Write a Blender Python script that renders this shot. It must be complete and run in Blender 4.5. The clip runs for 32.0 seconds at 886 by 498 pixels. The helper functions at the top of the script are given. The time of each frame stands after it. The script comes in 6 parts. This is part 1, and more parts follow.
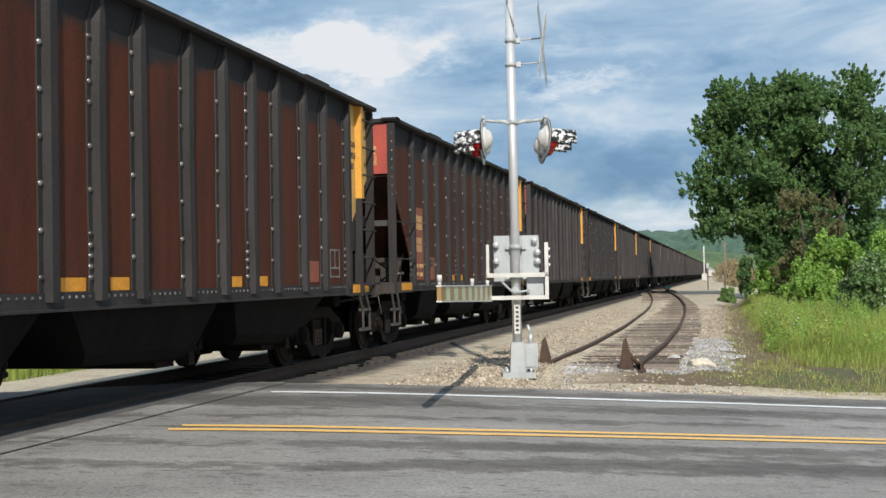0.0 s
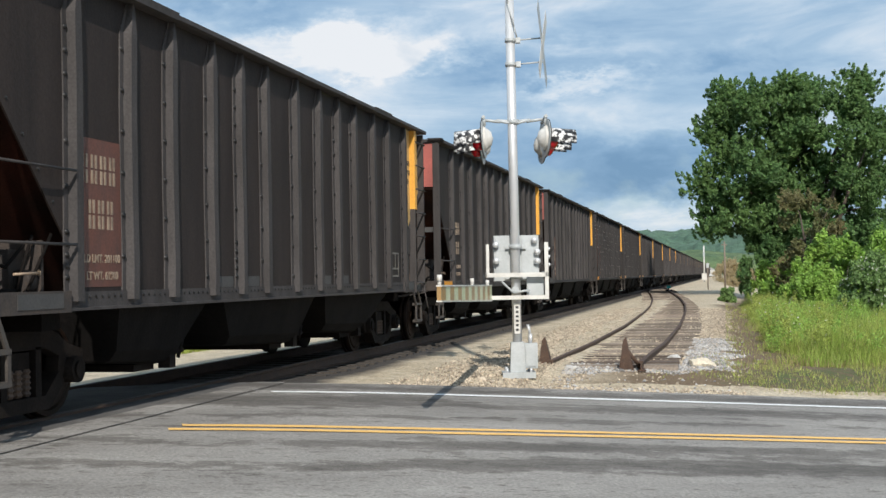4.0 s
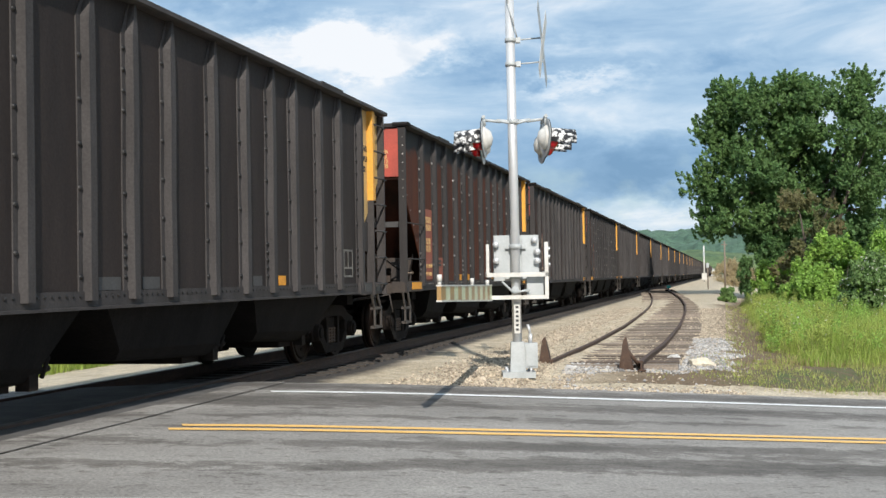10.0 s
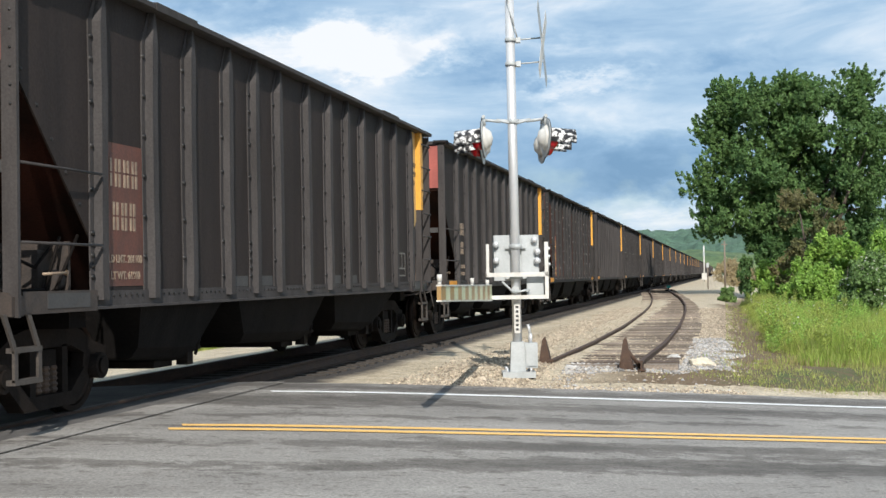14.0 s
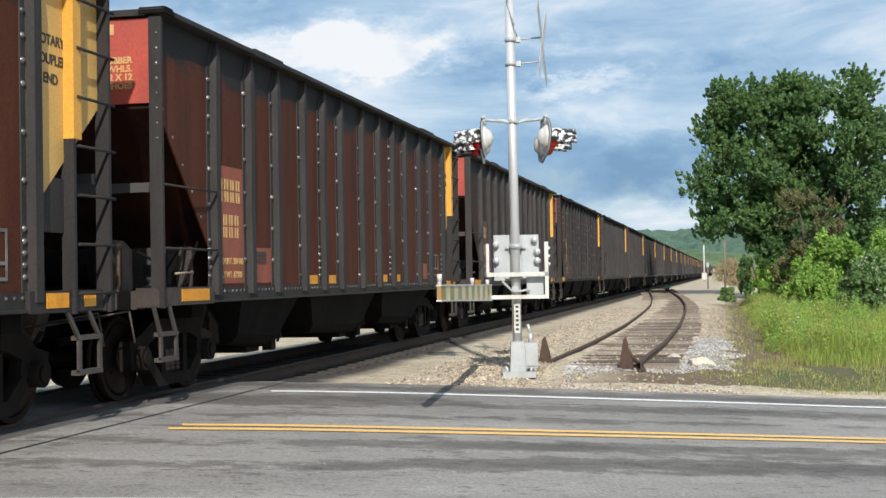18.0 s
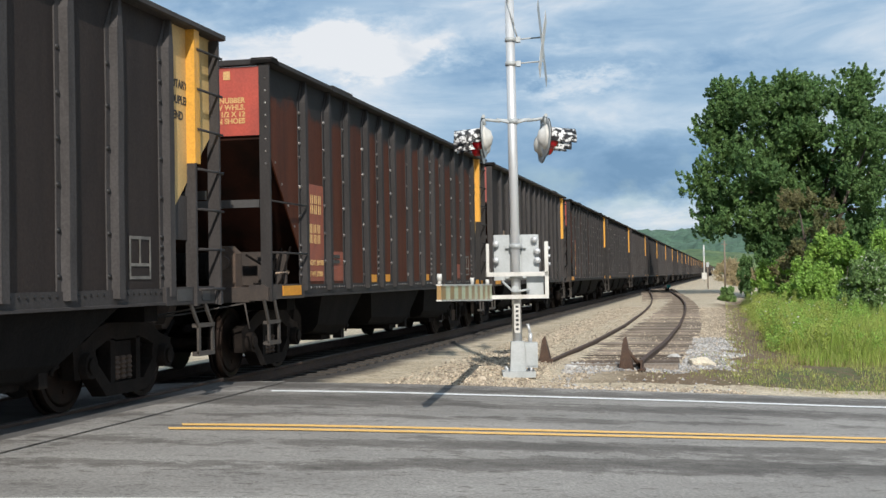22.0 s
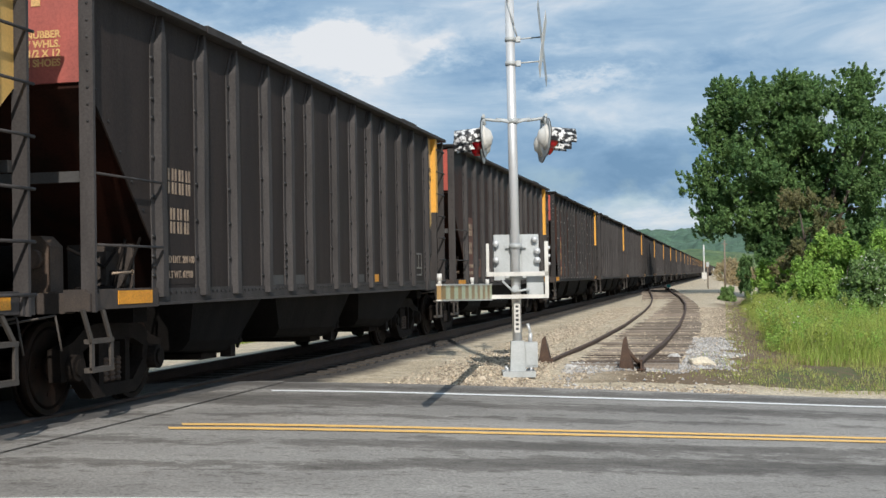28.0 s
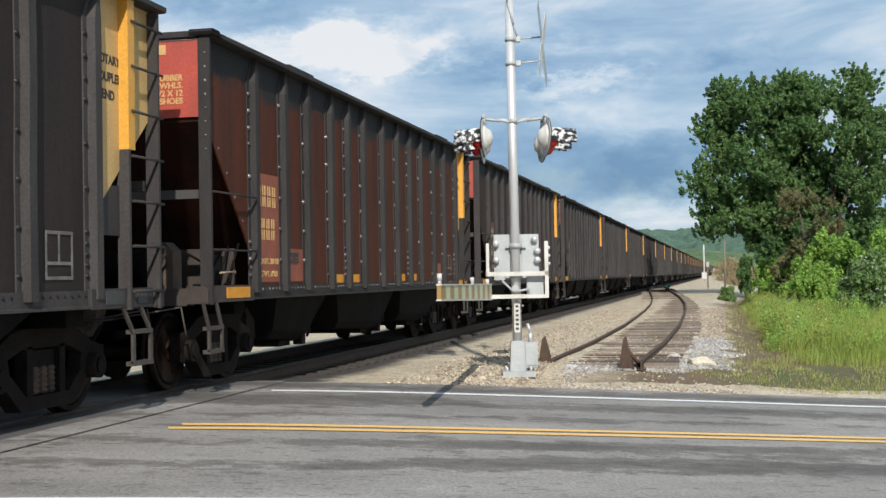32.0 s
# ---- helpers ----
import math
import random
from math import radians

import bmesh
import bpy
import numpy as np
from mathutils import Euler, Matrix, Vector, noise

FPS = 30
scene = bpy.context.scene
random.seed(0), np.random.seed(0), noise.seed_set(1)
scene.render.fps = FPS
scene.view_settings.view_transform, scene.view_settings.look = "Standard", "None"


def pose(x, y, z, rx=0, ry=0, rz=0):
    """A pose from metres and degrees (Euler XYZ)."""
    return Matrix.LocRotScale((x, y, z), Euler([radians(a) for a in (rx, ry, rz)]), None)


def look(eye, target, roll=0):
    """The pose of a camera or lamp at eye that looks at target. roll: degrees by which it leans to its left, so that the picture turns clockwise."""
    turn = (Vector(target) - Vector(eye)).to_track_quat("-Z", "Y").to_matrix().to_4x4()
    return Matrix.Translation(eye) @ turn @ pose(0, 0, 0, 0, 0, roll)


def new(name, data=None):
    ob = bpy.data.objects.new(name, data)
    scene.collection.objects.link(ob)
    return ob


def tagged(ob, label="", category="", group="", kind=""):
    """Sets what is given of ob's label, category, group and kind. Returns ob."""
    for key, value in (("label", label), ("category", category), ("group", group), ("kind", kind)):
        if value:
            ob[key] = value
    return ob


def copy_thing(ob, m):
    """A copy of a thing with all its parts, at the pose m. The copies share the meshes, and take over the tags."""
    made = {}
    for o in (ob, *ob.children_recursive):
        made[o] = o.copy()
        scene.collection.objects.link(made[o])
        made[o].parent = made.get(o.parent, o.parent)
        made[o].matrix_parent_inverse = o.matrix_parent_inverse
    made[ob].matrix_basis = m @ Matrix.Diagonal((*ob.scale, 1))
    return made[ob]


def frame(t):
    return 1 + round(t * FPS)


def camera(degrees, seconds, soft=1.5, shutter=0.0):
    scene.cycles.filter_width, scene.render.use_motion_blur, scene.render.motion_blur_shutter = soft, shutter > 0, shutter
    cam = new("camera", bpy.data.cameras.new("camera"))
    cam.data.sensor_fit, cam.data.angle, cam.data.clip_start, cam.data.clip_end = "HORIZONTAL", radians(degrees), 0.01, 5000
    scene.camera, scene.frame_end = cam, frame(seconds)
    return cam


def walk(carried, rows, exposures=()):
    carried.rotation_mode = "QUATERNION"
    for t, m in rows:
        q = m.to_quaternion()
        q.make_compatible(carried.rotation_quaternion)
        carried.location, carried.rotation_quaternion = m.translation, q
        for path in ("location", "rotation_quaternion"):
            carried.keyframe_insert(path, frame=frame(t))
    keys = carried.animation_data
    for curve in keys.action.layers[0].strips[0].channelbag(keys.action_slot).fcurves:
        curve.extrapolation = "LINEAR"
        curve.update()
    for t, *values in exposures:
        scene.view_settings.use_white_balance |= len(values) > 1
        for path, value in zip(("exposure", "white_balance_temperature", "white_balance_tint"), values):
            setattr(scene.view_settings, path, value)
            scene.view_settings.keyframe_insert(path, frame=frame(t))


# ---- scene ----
# ---------------------------------------------------------------- camera
EYE = (0.0, 0.0, 1.27)
YAW, PITCH, LEAN = 12.328, 1.262, -1.0


def aim(pitch):
    a, p = radians(YAW), radians(pitch)
    d = Vector((-math.sin(a) * math.cos(p), math.cos(a) * math.cos(p), math.sin(p)))
    return look(EYE, Vector(EYE) + d * 10, LEAN)


cam = camera(37.97, 32.0)
walk(cam, [(0.0, aim(PITCH + 0.020)), (6.0, aim(PITCH + 0.008)), (13.0, aim(PITCH)),
           (20.0, aim(PITCH - 0.016)), (32.0, aim(PITCH - 0.036))], exposures=[(0.0, -0.22), (3.0, -0.18), (6.0, -0.08), (9.0, -0.03), (13.0, 0.02), (17.0, -0.02), (19.0, -0.08), (21.0, -0.17),
                (25.0, -0.22), (29.5, -0.25), (32.0, -0.18)])

# ---------------------------------------------------------------- light
SUN_EL, SUN_DIR = 34.0, (0.31, -0.95)      # towards the sun: behind the camera, a little to the right
sun = new("sun", bpy.data.lights.new("sun", "SUN"))
sun.data.energy, sun.data.angle, sun.data.color = 5.0, radians(0.6), (1.0, 0.945, 0.87)
_c = math.cos(radians(SUN_EL))
sun.matrix_world = look(Vector((SUN_DIR[0] * _c, SUN_DIR[1] * _c, math.sin(radians(SUN_EL)))) * 50, (0, 0, 0))

world = bpy.data.worlds.new("sky")
scene.world = world
world.use_nodes = True
wt = world.node_tree
wt.nodes.clear()


def node(tree, kind, **values):
    n = tree.nodes.new(kind)
    for key, value in values.items():
        if key in n.inputs:
            n.inputs[key].default_value = value
        else:
            setattr(n, key, value)
    return n


def link(tree, a, b):
    tree.links.new(a, b)


def ramp(tree, stops, fac=None):
    n = tree.nodes.new("ShaderNodeValToRGB")
    e = n.color_ramp.elements
    while len(e) < len(stops):
        e.new(0.5)
    for el, (p, c) in zip(e, stops):
        el.position = p
        el.color = (*c, 1) if len(c) == 3 else c
    if fac is not None:
        link(tree, fac, n.inputs[0])
    return n


def build_sky():
    t = wt
    sky = node(t, "ShaderNodeTexSky", sky_type="NISHITA", sun_disc=False)
    sky.sun_elevation = radians(SUN_EL)
    sky.sun_rotation = math.atan2(SUN_DIR[0], SUN_DIR[1])
    sky.air_density, sky.dust_density, sky.ozone_density = 1.0, 0.6, 1.5
    tc = node(t, "ShaderNodeTexCoord")
    sep = node(t, "ShaderNodeSeparateXYZ")
    link(t, tc.outputs["Generated"], sep.inputs[0])
    mp = node(t, "ShaderNodeMapping")
    mp.inputs["Location"].default_value = (0.35, 0.2, 0.62)
    mp.inputs["Scale"].default_value = (1.0, 1.0, 2.0)
    link(t, tc.outputs["Generated"], mp.inputs[0])
    n1 = node(t, "ShaderNodeTexNoise", Scale=5.0, Detail=8.0, Roughness=0.52, Distortion=0.4)
    n2 = node(t, "ShaderNodeTexNoise", Scale=7.0, Detail=10.0, Roughness=0.58, Distortion=0.5)
    link(t, mp.outputs[0], n1.inputs["Vector"])
    mp2 = node(t, "ShaderNodeMapping")
    mp2.inputs["Location"].default_value = (7.3, 4.1, 2.0)
    mp2.inputs["Scale"].default_value = (1.0, 1.0, 1.7)
    link(t, mp.outputs[0], mp2.inputs[0]); link(t, mp2.outputs[0], n2.inputs["Vector"])
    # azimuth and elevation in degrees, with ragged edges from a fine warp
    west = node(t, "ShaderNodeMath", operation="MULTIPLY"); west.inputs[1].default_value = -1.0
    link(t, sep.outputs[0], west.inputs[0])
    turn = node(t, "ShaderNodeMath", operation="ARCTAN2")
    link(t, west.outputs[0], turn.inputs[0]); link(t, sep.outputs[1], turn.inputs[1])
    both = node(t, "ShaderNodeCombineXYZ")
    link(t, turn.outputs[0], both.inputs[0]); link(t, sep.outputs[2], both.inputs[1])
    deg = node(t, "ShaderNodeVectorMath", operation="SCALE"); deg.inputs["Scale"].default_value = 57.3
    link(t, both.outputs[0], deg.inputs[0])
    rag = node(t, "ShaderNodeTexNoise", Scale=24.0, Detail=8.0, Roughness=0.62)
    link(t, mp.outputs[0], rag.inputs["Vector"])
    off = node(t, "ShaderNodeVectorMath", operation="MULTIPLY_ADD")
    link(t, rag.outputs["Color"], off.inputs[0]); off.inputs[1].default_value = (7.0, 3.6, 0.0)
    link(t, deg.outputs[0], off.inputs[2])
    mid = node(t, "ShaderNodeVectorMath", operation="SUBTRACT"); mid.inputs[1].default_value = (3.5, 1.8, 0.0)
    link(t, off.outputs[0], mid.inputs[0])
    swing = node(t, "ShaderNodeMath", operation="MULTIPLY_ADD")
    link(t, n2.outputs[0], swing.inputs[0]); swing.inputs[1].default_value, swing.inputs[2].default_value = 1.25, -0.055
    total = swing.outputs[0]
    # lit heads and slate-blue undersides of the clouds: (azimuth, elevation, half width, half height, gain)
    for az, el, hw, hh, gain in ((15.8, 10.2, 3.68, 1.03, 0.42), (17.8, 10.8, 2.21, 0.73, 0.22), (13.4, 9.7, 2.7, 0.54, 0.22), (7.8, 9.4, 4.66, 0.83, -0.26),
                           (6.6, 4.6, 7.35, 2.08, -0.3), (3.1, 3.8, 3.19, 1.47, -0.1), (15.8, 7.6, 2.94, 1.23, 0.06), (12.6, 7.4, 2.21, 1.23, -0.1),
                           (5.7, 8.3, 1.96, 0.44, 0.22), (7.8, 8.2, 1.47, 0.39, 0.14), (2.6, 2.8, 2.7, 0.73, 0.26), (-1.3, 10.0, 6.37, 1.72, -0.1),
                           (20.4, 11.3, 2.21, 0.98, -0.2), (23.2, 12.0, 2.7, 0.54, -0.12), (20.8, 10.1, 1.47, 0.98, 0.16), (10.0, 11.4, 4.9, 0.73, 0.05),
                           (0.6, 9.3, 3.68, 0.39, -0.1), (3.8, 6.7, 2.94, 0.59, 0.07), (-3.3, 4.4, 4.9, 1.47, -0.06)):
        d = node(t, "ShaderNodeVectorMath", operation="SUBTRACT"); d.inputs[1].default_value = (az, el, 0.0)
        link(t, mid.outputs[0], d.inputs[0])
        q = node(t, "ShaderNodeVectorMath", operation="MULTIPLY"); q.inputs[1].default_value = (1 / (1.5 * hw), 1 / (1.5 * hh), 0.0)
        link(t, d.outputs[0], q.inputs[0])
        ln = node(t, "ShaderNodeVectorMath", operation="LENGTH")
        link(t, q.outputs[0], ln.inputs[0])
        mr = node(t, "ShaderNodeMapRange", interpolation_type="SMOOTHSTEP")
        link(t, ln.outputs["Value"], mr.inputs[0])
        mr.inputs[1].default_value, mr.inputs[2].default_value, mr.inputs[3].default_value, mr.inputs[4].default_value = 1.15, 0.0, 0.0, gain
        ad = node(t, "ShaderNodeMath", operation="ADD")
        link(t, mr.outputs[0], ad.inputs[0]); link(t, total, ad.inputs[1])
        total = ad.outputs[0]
    mask = ramp(t, [(0.24, (0, 0, 0)), (0.42, (1, 1, 1))], n1.outputs[0])
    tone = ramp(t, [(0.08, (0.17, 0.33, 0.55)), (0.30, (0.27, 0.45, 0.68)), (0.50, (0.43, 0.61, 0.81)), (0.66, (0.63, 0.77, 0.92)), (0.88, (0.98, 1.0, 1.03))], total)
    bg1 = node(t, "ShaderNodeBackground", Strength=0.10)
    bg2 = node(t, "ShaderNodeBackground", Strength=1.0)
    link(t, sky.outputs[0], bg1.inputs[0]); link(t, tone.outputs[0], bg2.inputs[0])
    mix = node(t, "ShaderNodeMixShader")
    m2 = node(t, "ShaderNodeMath", operation="MULTIPLY"); m2.inputs[1].default_value = 0.9
    link(t, mask.outputs[0], m2.inputs[0])
    link(t, m2.outputs[0], mix.inputs[0]); link(t, bg1.outputs[0], mix.inputs[1]); link(t, bg2.outputs[0], mix.inputs[2])
    out = node(t, "ShaderNodeOutputWorld")
    link(t, mix.outputs[0], out.inputs[0])


build_sky()

# ---------------------------------------------------------------- materials


def surface(name, c1, c2, scale=4.0, rough=0.8, metal=0.0, stretch=(1, 1, 1), bump=0.2, fine=60.0, grain=0.25,
            c3=None, island=0.0, objrand=0.0, rough2=None, lo=0.35, hi=0.65, band=None):
    """Two-scale procedural surface: broad stains c1 to c2, fine grain, relief."""
    m = bpy.data.materials.new(name)
    m.use_nodes = True
    t = m.node_tree
    b = t.nodes["Principled BSDF"]
    tc = node(t, "ShaderNodeTexCoord")
    mp = node(t, "ShaderNodeMapping")
    mp.inputs["Scale"].default_value = stretch
    link(t, tc.outputs["Object"], mp.inputs[0])
    n1 = node(t, "ShaderNodeTexNoise", Scale=scale, Detail=6.0, Roughness=0.6)
    link(t, mp.outputs[0], n1.inputs["Vector"])
    r1 = ramp(t, [(lo, c1), (hi, c2)] if c3 is None else [(lo, c1), (hi, c2), (min(0.98, hi + 0.12), c3)], n1.outputs[0])
    n2 = node(t, "ShaderNodeTexNoise", Scale=fine, Detail=3.0, Roughness=0.6)
    link(t, tc.outputs["Object"], n2.inputs["Vector"])
    mul = node(t, "ShaderNodeMapRange")
    link(t, n2.outputs[0], mul.inputs[0])
    mul.inputs[1].default_value, mul.inputs[2].default_value = 0.3, 0.7
    mul.inputs[3].default_value, mul.inputs[4].default_value = 1 - grain, 1 + grain
    last = mul.outputs[0]
    if island or objrand:
        if island:
            src = node(t, "ShaderNodeNewGeometry").outputs["Random Per Island"]
        else:
            src = node(t, "ShaderNodeObjectInfo").outputs["Random"]
        k = island or objrand
        mr = node(t, "ShaderNodeMapRange")
        link(t, src, mr.inputs[0])
        mr.inputs[3].default_value, mr.inputs[4].default_value = 1 - k, 1 + k
        mm = node(t, "ShaderNodeMath", operation="MULTIPLY")
        link(t, last, mm.inputs[0]); link(t, mr.outputs[0], mm.inputs[1])
        last = mm.outputs[0]
    vm = node(t, "ShaderNodeVectorMath", operation="SCALE")
    col = r1.outputs[0]
    if band:      # coal dust settled in a ragged band below the rim
        sp = node(t, "ShaderNodeSeparateXYZ")
        link(t, tc.outputs["Object"], sp.inputs[0])
        nb = node(t, "ShaderNodeTexNoise", Scale=1.1, Detail=5.0, Roughness=0.65)
        link(t, tc.outputs["Object"], nb.inputs["Vector"])
        ad = node(t, "ShaderNodeMath", operation="MULTIPLY_ADD")
        link(t, nb.outputs[0], ad.inputs[0]); ad.inputs[1].default_value = 0.9
        link(t, sp.outputs[2], ad.inputs[2])
        br = node(t, "ShaderNodeMapRange")
        link(t, ad.outputs[0], br.inputs[0])
        br.inputs[1].default_value, br.inputs[2].default_value = band[0], band[0] + 0.12
        mx = node(t, "ShaderNodeMix", data_type="RGBA")
        link(t, br.outputs[0], mx.inputs[0]); link(t, col, mx.inputs[6])
        mx.inputs[7].default_value = (*band[1], 1)
        col = mx.outputs[2]
    link(t, col, vm.inputs[0]); link(t, last, vm.inputs["Scale"])
    link(t, vm.outputs[0], b.inputs["Base Color"])
    b.inputs["Roughness"].default_value, b.inputs["Metallic"].default_value = rough, metal
    if rough2 is not None:
        rr = node(t, "ShaderNodeMapRange")
        link(t, n1.outputs[0], rr.inputs[0])
        rr.inputs[1].default_value, rr.inputs[2].default_value = lo, hi
        rr.inputs[3].default_value, rr.inputs[4].default_value = rough, rough2
        link(t, rr.outputs[0], b.inputs["Roughness"])
    if bump:
        bp = node(t, "ShaderNodeBump", Strength=bump, Distance=0.02)
        link(t, n2.outputs[0], bp.inputs["Height"]); link(t, bp.outputs[0], b.inputs["Normal"])
    return m


def leaf_mat(name, c1, c2, rough=0.55, island=0.4):
    m = surface(name, c1, c2, scale=0.35, rough=rough, bump=0, fine=5.0, grain=0.2, island=island)
    b = m.node_tree.nodes["Principled BSDF"]
    b.inputs["Specular IOR Level"].default_value = 0.3
    # light shines through the blades
    t = m.node_tree
    tl = node(t, "ShaderNodeBsdfTranslucent")
    link(t, b.inputs["Base Color"].links[0].from_socket, tl.inputs[0])
    mx = node(t, "ShaderNodeMixShader")
    mx.inputs[0].default_value = 0.35
    link(t, b.outputs[0], mx.inputs[1]); link(t, tl.outputs[0], mx.inputs[2])
    link(t, mx.outputs[0], t.nodes["Material Output"].inputs[0])
    return m


# weathered painted steel of the cars: rust brown, mid brown, coal-dusted grey
VS = (6, 1.2, 0.35)
MAT = {}
MAT["sheet_rust"] = surface("sheet_rust", (0.086, 0.0245, 0.0106), (0.056, 0.0176, 0.0090), 1.2, 0.7, 0, (1, 3, 0.5), 0.15, 30, 0.18, c3=(0.032, 0.017, 0.012), lo=0.40, hi=0.66, band=(3.98, (0.022, 0.0205, 0.0205)))
MAT["sheet_mid"] = surface("sheet_mid", (0.052, 0.0255, 0.0187), (0.034, 0.0210, 0.0176), 1.2, 0.7, 0, (1, 3, 0.5), 0.15, 30, 0.18, c3=(0.050, 0.020, 0.012), lo=0.38, hi=0.62, band=(3.95, (0.026, 0.025, 0.025)))
MAT["sheet_dark"] = surface("sheet_dark", (0.032, 0.0240, 0.0210), (0.0215, 0.0166, 0.0150), 1.2, 0.7, 0, (1, 3, 0.5), 0.15, 30, 0.18, c3=(0.030, 0.018, 0.013), lo=0.40, hi=0.68)
MAT["dust_grey"] = surface("dust_grey", (0.060, 0.058, 0.056), (0.045, 0.043, 0.042), 2.0, 0.7, 0, (1, 1, 0.4), 0.15, 40, 0.2)
MAT["rib_grey"] = surface("rib_grey", (0.041, 0.0372, 0.0362), (0.0285, 0.0258, 0.0250), 2.0, 0.68, 0, (2, 2, 0.5), 0.12, 40, 0.18, objrand=0.12)
MAT["rib_dark"] = surface("rib_dark", (0.061, 0.0550, 0.0533), (0.0415, 0.0370, 0.0357), 2.0, 0.68, 0, (2, 2, 0.5), 0.12, 40, 0.18, objrand=0.12)
MAT["rivet"] = surface("rivet", (0.30, 0.28, 0.26), (0.15, 0.13, 0.12), 3.0, 0.4, 0.7, bump=0, island=0.5)
MAT["rivet_dark"] = surface("rivet_dark", (0.020, 0.018, 0.017), (0.008, 0.0075, 0.007), 3.0, 0.5, 0.2, bump=0, island=0.5)
MAT["yellow_paint"] = surface("yellow_paint", (0.72, 0.36, 0.045), (0.60, 0.30, 0.05), 2.5, 0.5, 0, (1, 1, 0.5), 0.1, 40, 0.12, c3=(0.40, 0.24, 0.09))
MAT["yellow_sheet"] = surface("yellow_sheet", (0.63, 0.39, 0.12), (0.53, 0.33, 0.11), 2.5, 0.55, 0, (1, 1, 0.5), 0.1, 40, 0.12, c3=(0.38, 0.26, 0.13))
MAT["yellow_pale"] = surface("yellow_pale", (0.60, 0.40, 0.16), (0.50, 0.33, 0.13), 2.5, 0.6, 0, (1, 1, 0.5), 0.1, 40, 0.14, c3=(0.26, 0.18, 0.10), hi=0.60)
MAT["red_faded"] = surface("red_faded", (0.36, 0.090, 0.070), (0.28, 0.075, 0.060), 3.0, 0.6, 0, (1, 1, 0.6), 0.1, 40, 0.15, c3=(0.18, 0.06, 0.048))
MAT["post_worn"] = surface("post_worn", (0.20, 0.12, 0.05), (0.10, 0.07, 0.04), 2.5, 0.6, 0, (1, 1, 0.5), 0.1, 40, 0.2)
MAT["red_panel"] = surface("red_panel", (0.42, 0.070, 0.045), (0.33, 0.060, 0.042), 3.0, 0.55, 0, (1, 1, 0.6), 0.1, 40, 0.15, c3=(0.22, 0.06, 0.045))
MAT["placard_red"] = surface("placard_red", (0.31, 0.082, 0.042), (0.21, 0.060, 0.035), 3.0, 0.6, 0, (1, 1, 0.5), 0.1, 40, 0.2, c3=(0.09, 0.045, 0.034))
MAT["placard_mid"] = surface("placard_mid", (0.13, 0.045, 0.028), (0.085, 0.036, 0.026), 3.0, 0.6, 0, (1, 1, 0.5), 0.1, 40, 0.2, c3=(0.06, 0.038, 0.03))
MAT["stencil"] = surface("stencil", (0.62, 0.40, 0.16), (0.50, 0.30, 0.12), 6, 0.6, bump=0)
MAT["stencil_white"] = surface("stencil_white", (0.21, 0.195, 0.17), (0.10, 0.092, 0.083), 6, 0.6, bump=0)
MAT["stencil_black"] = surface("stencil_black", (0.03, 0.028, 0.025), (0.06, 0.05, 0.04), 6, 0.7, bump=0)
MAT["reflector"] = surface("reflector", (0.80, 0.34, 0.02), (0.62, 0.25, 0.02), 6, 0.4, bump=0)
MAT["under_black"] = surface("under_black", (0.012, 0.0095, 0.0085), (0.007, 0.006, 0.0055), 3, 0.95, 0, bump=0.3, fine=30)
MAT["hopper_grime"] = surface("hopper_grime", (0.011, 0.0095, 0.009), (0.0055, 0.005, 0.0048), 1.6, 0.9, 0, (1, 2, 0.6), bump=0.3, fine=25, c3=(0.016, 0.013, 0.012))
# rust taken nearly to black: shade of the end bay is in the colour
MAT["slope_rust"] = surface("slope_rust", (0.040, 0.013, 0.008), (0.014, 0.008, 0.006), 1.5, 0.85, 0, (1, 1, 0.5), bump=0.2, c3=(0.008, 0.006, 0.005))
MAT["grime_brown"] = surface("grime_brown", (0.058, 0.043, 0.034), (0.033, 0.027, 0.024), 4, 0.8, 0, bump=0.25, c3=(0.080, 0.050, 0.032))
MAT["step_iron"] = surface("step_iron", (0.072, 0.060, 0.050), (0.045, 0.038, 0.033), 6, 0.7, 0, bump=0.15, c3=(0.13, 0.075, 0.05))
MAT["stencil_pale"] = surface("stencil_pale", (0.36, 0.27, 0.19), (0.20, 0.145, 0.105), 7, 0.65, bump=0, c3=(0.14, 0.10, 0.08))
# truck and wheel colours: grime and rust, deepened with shade from under the cars
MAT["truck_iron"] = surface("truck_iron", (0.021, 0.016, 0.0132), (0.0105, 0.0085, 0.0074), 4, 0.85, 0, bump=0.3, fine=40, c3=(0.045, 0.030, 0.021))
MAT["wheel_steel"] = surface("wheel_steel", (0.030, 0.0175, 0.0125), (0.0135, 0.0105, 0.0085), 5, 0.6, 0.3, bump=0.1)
MAT["tread_steel"] = surface("tread_steel", (0.30, 0.28, 0.26), (0.18, 0.16, 0.15), 5, 0.3, 1.0, bump=0)
MAT["brown_iron"] = surface("brown_iron", (0.10, 0.066, 0.046), (0.062, 0.044, 0.033), 5, 0.8, 0, bump=0.2, c3=(0.06, 0.05, 0.045))
MAT["coal"] = surface("coal", (0.012, 0.012, 0.013), (0.028, 0.027, 0.027), 8, 0.55, 0, bump=0.9, fine=14, grain=0.5)
